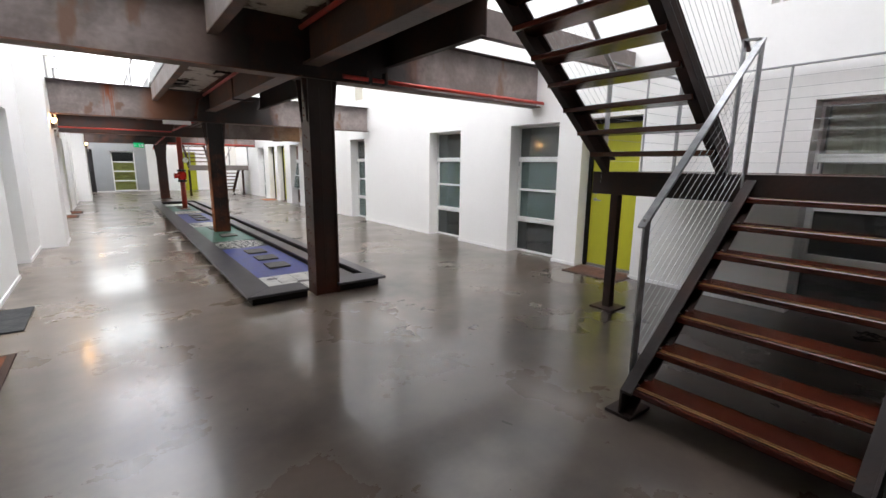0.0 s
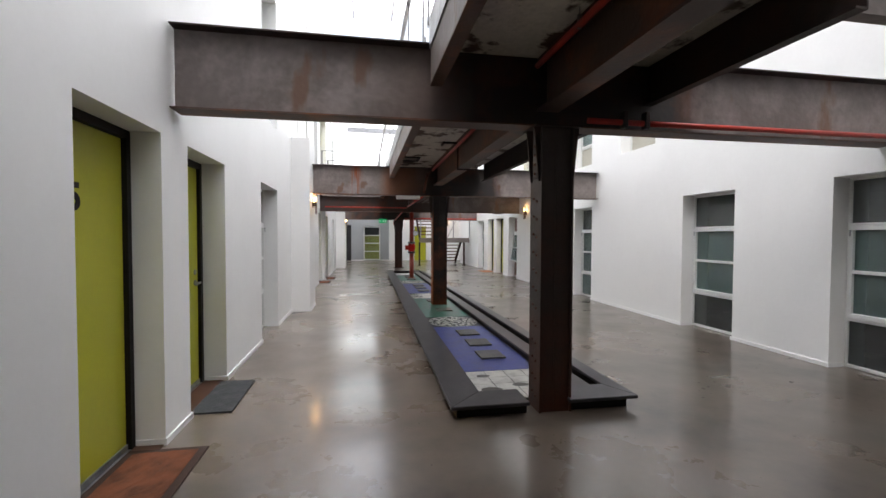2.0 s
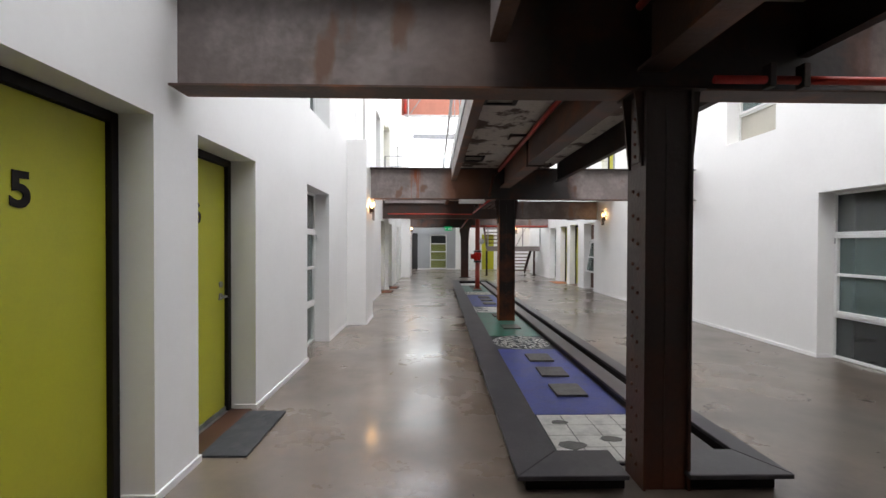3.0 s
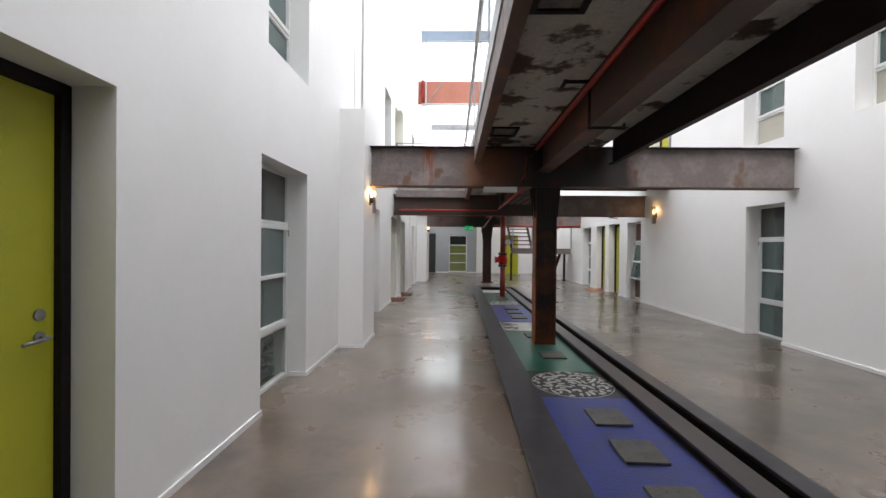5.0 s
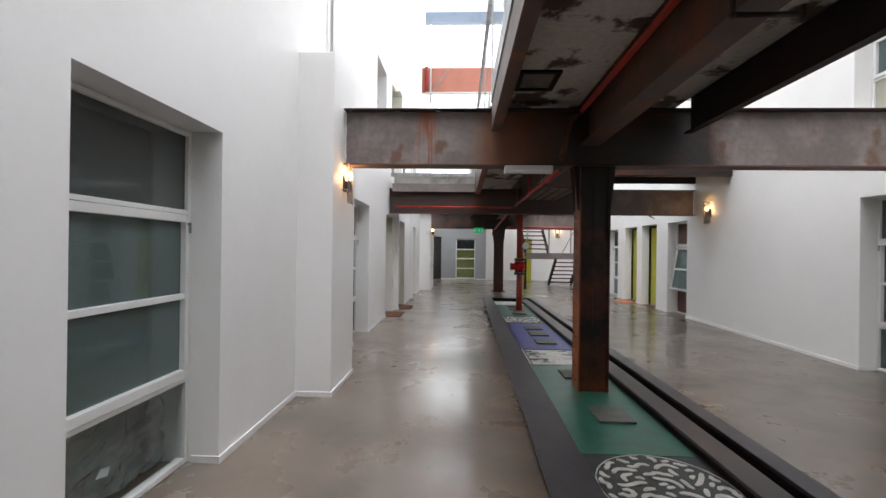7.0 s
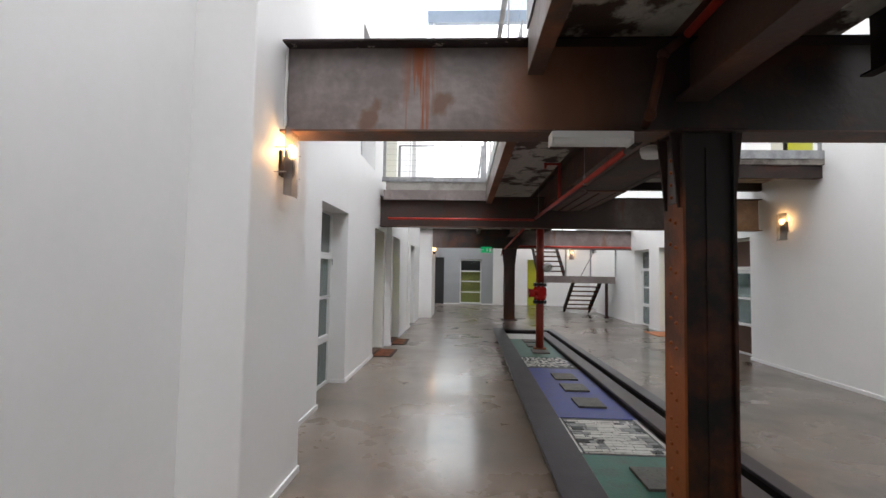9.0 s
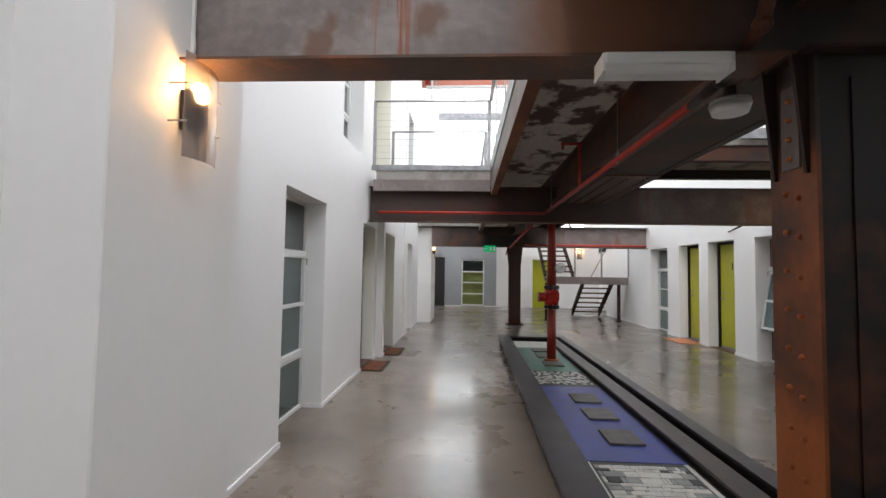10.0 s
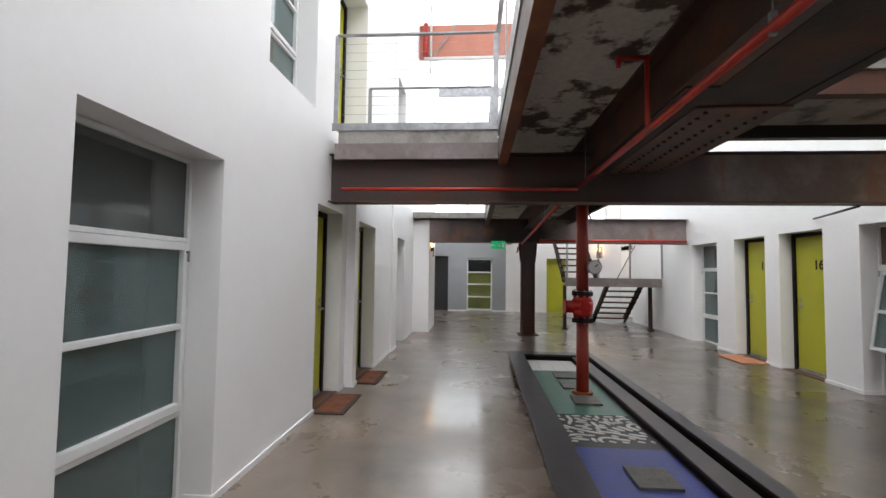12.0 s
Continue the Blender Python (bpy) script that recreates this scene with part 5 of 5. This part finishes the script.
# landing rails
for a, b, n in (((5.95, 0.44, LZ), (5.95, 2.48, LZ), 3), ((4.5, 2.48, LZ), (5.9, 2.48, LZ), 3), ((4.5, 0.12, LZ), (5.9, 0.12, LZ), 3)):
    railing(a, b, 1.02, n, 9, "thin steel landing railing with cables", 0.02)
bm = bmesh.new()
bar(bm, (4.36, 1.21, 2.37), (4.4, 1.33, 2.39), 0.05, 0.014)
part("handrail", bm, M_GALV, st, "galvanised flat handrail")

# far staircase
fs = thing("staircase", "dark steel staircase with a grey landing near the end", "staircase")
flight(fs, (4.78, 24.2, 0), (0, -0.21, 0), 0.167, 7, (1, 0, 0), 0.95)
for x, s in ((4.77, 1), (5.74, -1)):
    stringer(fs, (x, 24.25, 0), (x, 22.75, 1.15), 0.18, (1, 0, 0), s, M_DSTEEL)
bm = bmesh.new()
box(bm, 3.55, 6.0, 22.25, 22.27, 1.12, 1.345)
box(bm, 3.55, 6.0, 22.27, 22.75, 1.28, 1.34)
part("landing", bm, M_STEEL, fs, "grey steel landing")
for x, y in ((3.55, 22.3), (5.78, 22.45)):
    bm = bmesh.new()
    box(bm, x - 0.04, x + 0.04, y - 0.04, y + 0.04, 0.02, 1.15)
    part("landing_post", bm, M_DSTEEL, fs)
    bm = bmesh.new()
    box(bm, x - 0.07, x + 0.07, y - 0.07, y + 0.07, 0, 0.02)
    part("foot_plate", bm, M_BROWN, fs)
flight(fs, (3.6, 22.75, 1.34), (0, 0.24, 0), 0.175, 9, (1, 0, 0), 0.9)
for x, s in ((3.58, 1), (4.52, -1)):
    stringer(fs, (x, 22.7, 1.2), (x, 24.95, 2.85), 0.18, (1, 0, 0), s, M_DSTEEL)
    bm = bmesh.new()
    bar(bm, (x, 22.3, 2.35), (x, 24.9, 3.95), 0.05, 0.03)
    part("handrail", bm, M_DSTEEL, fs)
railing((3.6, 22.24, 1.345), (6.0, 22.24, 1.345), 0.98, 4, 0)
bm = bmesh.new()
rod(bm, (4.9, 22.3, 1.345), (5.35, 22.3, 2.2), 0.012, 8)
part("brace", bm, M_STEEL, fs, "thin grey diagonal brace")
bm = bmesh.new()
box(bm, 3.43, 6.04, 24.95, 25.88, 2.85, 3.0)
solid("bridge_slab", bm, M_CONC, kind="structure")


# ---- mats ----
def mat_thing(x0, x1, y0, y1, label, m, border):
    t = thing("door_mat", label, "door mat", "door mats", at=((x0 + x1) / 2, (y0 + y1) / 2, 0.0))
    hx, hy = (x1 - x0) / 2, (y1 - y0) / 2
    if border:
        bm = bmesh.new()
        box(bm, -hx, hx, -hy, hy, 0, 0.012)
        part("rubber_edge", bm, M_COIRB, t, "dark rubber edge", bevel=0.003)
        hx, hy = hx - 0.05, hy - 0.05
    bm = bmesh.new()
    nx, ny = 14, 22
    g = [[bm.verts.new((-hx + 2 * hx * i / nx + rng.uniform(-.002, .002), -hy + 2 * hy * j / ny, 0.0165 + rng.uniform(-0.002, 0.002))) for i in range(nx + 1)] for j in range(ny + 1)]
    for j in range(ny):
        for i in range(nx):
            bm.faces.new((g[j][i], g[j][i + 1], g[j + 1][i + 1], g[j + 1][i]))
    box(bm, -hx + 0.003, hx - 0.003, -hy + 0.003, hy - 0.003, 0.0 if not border else 0.0122, 0.0138)
    part("mat_top", bm, m, t)


mat_thing(-0.62, -0.12, 3.55, 4.44, "brown coir door mat with a dark rubber edge", M_COIR, True)
mat_thing(-0.46, -0.14, 5.04, 5.84, "crumpled dark grey door mat", M_GREYMAT, False)
mat_thing(-0.46, -0.1, 14.93, 15.65, "reddish brown coir door mat", M_COIR, True)
mat_thing(-0.36, -0.04, 16.15, 16.88, "reddish brown coir door mat", M_COIR, True)
mat_thing(5.6, 6.05, 18.2, 19.0, "orange coir door mat", M_COIRO, False)
mat_thing(5.68, 6.15, 2.95, 3.8, "worn dark brown coir door mat", M_COIRD, True)

# blinds in the wide window
t = thing("venetian_blind", "grey-green slatted blind half down behind a wide window", "blind", at=(6.335, 0.33, 1.44))
for k in range(19):
    bm = bmesh.new()
    box(bm, -0.019, 0.019, -0.86, 0.86, 0, 0.002, Matrix.Translation((0, 0, 0.034 * k)) @ Matrix.Rotation(1.32, 4, "Y"))
    part("slat", bm, M_SLAT, t)

# open hopper sash in one window
t = thing("open_sash", "white window sash tilted open into the hall", "window sash", at=(6.3, 16.0, 0.56))
bm = bmesh.new()
m = Matrix.Rotation(radians(-9), 4, "Y")
for a in (-0.43, 0.39):
    box(bm, -0.02, 0.02, a, a + 0.04, 0, 0.98, Matrix.Translation((-0.17, 0, 0)) @ Matrix.Rotation(radians(9), 4, "Y"))
for z in (0.0, 0.46, 0.94):
    box(bm, -0.02, 0.02, -0.39, 0.39, z, z + 0.04, Matrix.Translation((-0.17, 0, 0)) @ Matrix.Rotation(radians(9), 4, "Y"))
part("sash_frame", bm, M_FRAME, t)
for a, b in ((0.04, 0.46), (0.5, 0.94)):
    bm = bmesh.new()
    box(bm, -0.004, 0.004, -0.39, 0.39, a, b, Matrix.Translation((-0.17, 0, 0)) @ Matrix.Rotation(radians(9), 4, "Y"))
    part("pane", bm, M_GLASS, t)

# crumpled plastic sheet behind a low pane
bm = bmesh.new()
g = [[bm.verts.new((-0.755 + 0.06 * noise.noise((i * 0.45, j * 0.35, 3)) + 0.02 * noise.noise((i * 1.3, j * 0.9, 7)), 7.6 + 0.93 * i / 20, 0.05 + 0.46 * j / 14)) for i in range(21)] for j in range(15)]
for j in range(14):
    for i in range(20):
        bm.faces.new((g[j][i], g[j][i + 1], g[j + 1][i + 1], g[j + 1][i]))
solid("plastic_sheet", bm, M_SHEET, "crumpled clear plastic sheet behind a low window pane", "plastic sheet")

# small dark scuffs and chips in the floor
scuffs = thing("floor_scuffs", "small dark chips and scuffs in the polished concrete", "floor marks", kind="stuff")
bm = bmesh.new()
for _ in range(420):
    x, y = rng.uniform(-0.3, 6.0), rng.uniform(0.4, 25.5)
    if 1.5 < x < 3.3 and 4.4 < y < 18.4:
        continue
    a, r, e = rng.uniform(0, math.pi), rng.uniform(0.002, 0.008) * (2.2 if rng.random() < 0.08 else 1), rng.uniform(1.0, 3.5)
    v = []
    for k in range(7):
        q = k * math.tau / 7
        u, w = r * e * math.cos(q) * rng.uniform(0.6, 1.2), r * math.sin(q) * rng.uniform(0.6, 1.2)
        v.append(bm.verts.new((x + u * math.cos(a) - w * math.sin(a), y + u * math.sin(a) + w * math.cos(a), 0.0012)))
    bm.faces.new(v)
part("marks", bm, M_SCUFF, scuffs)
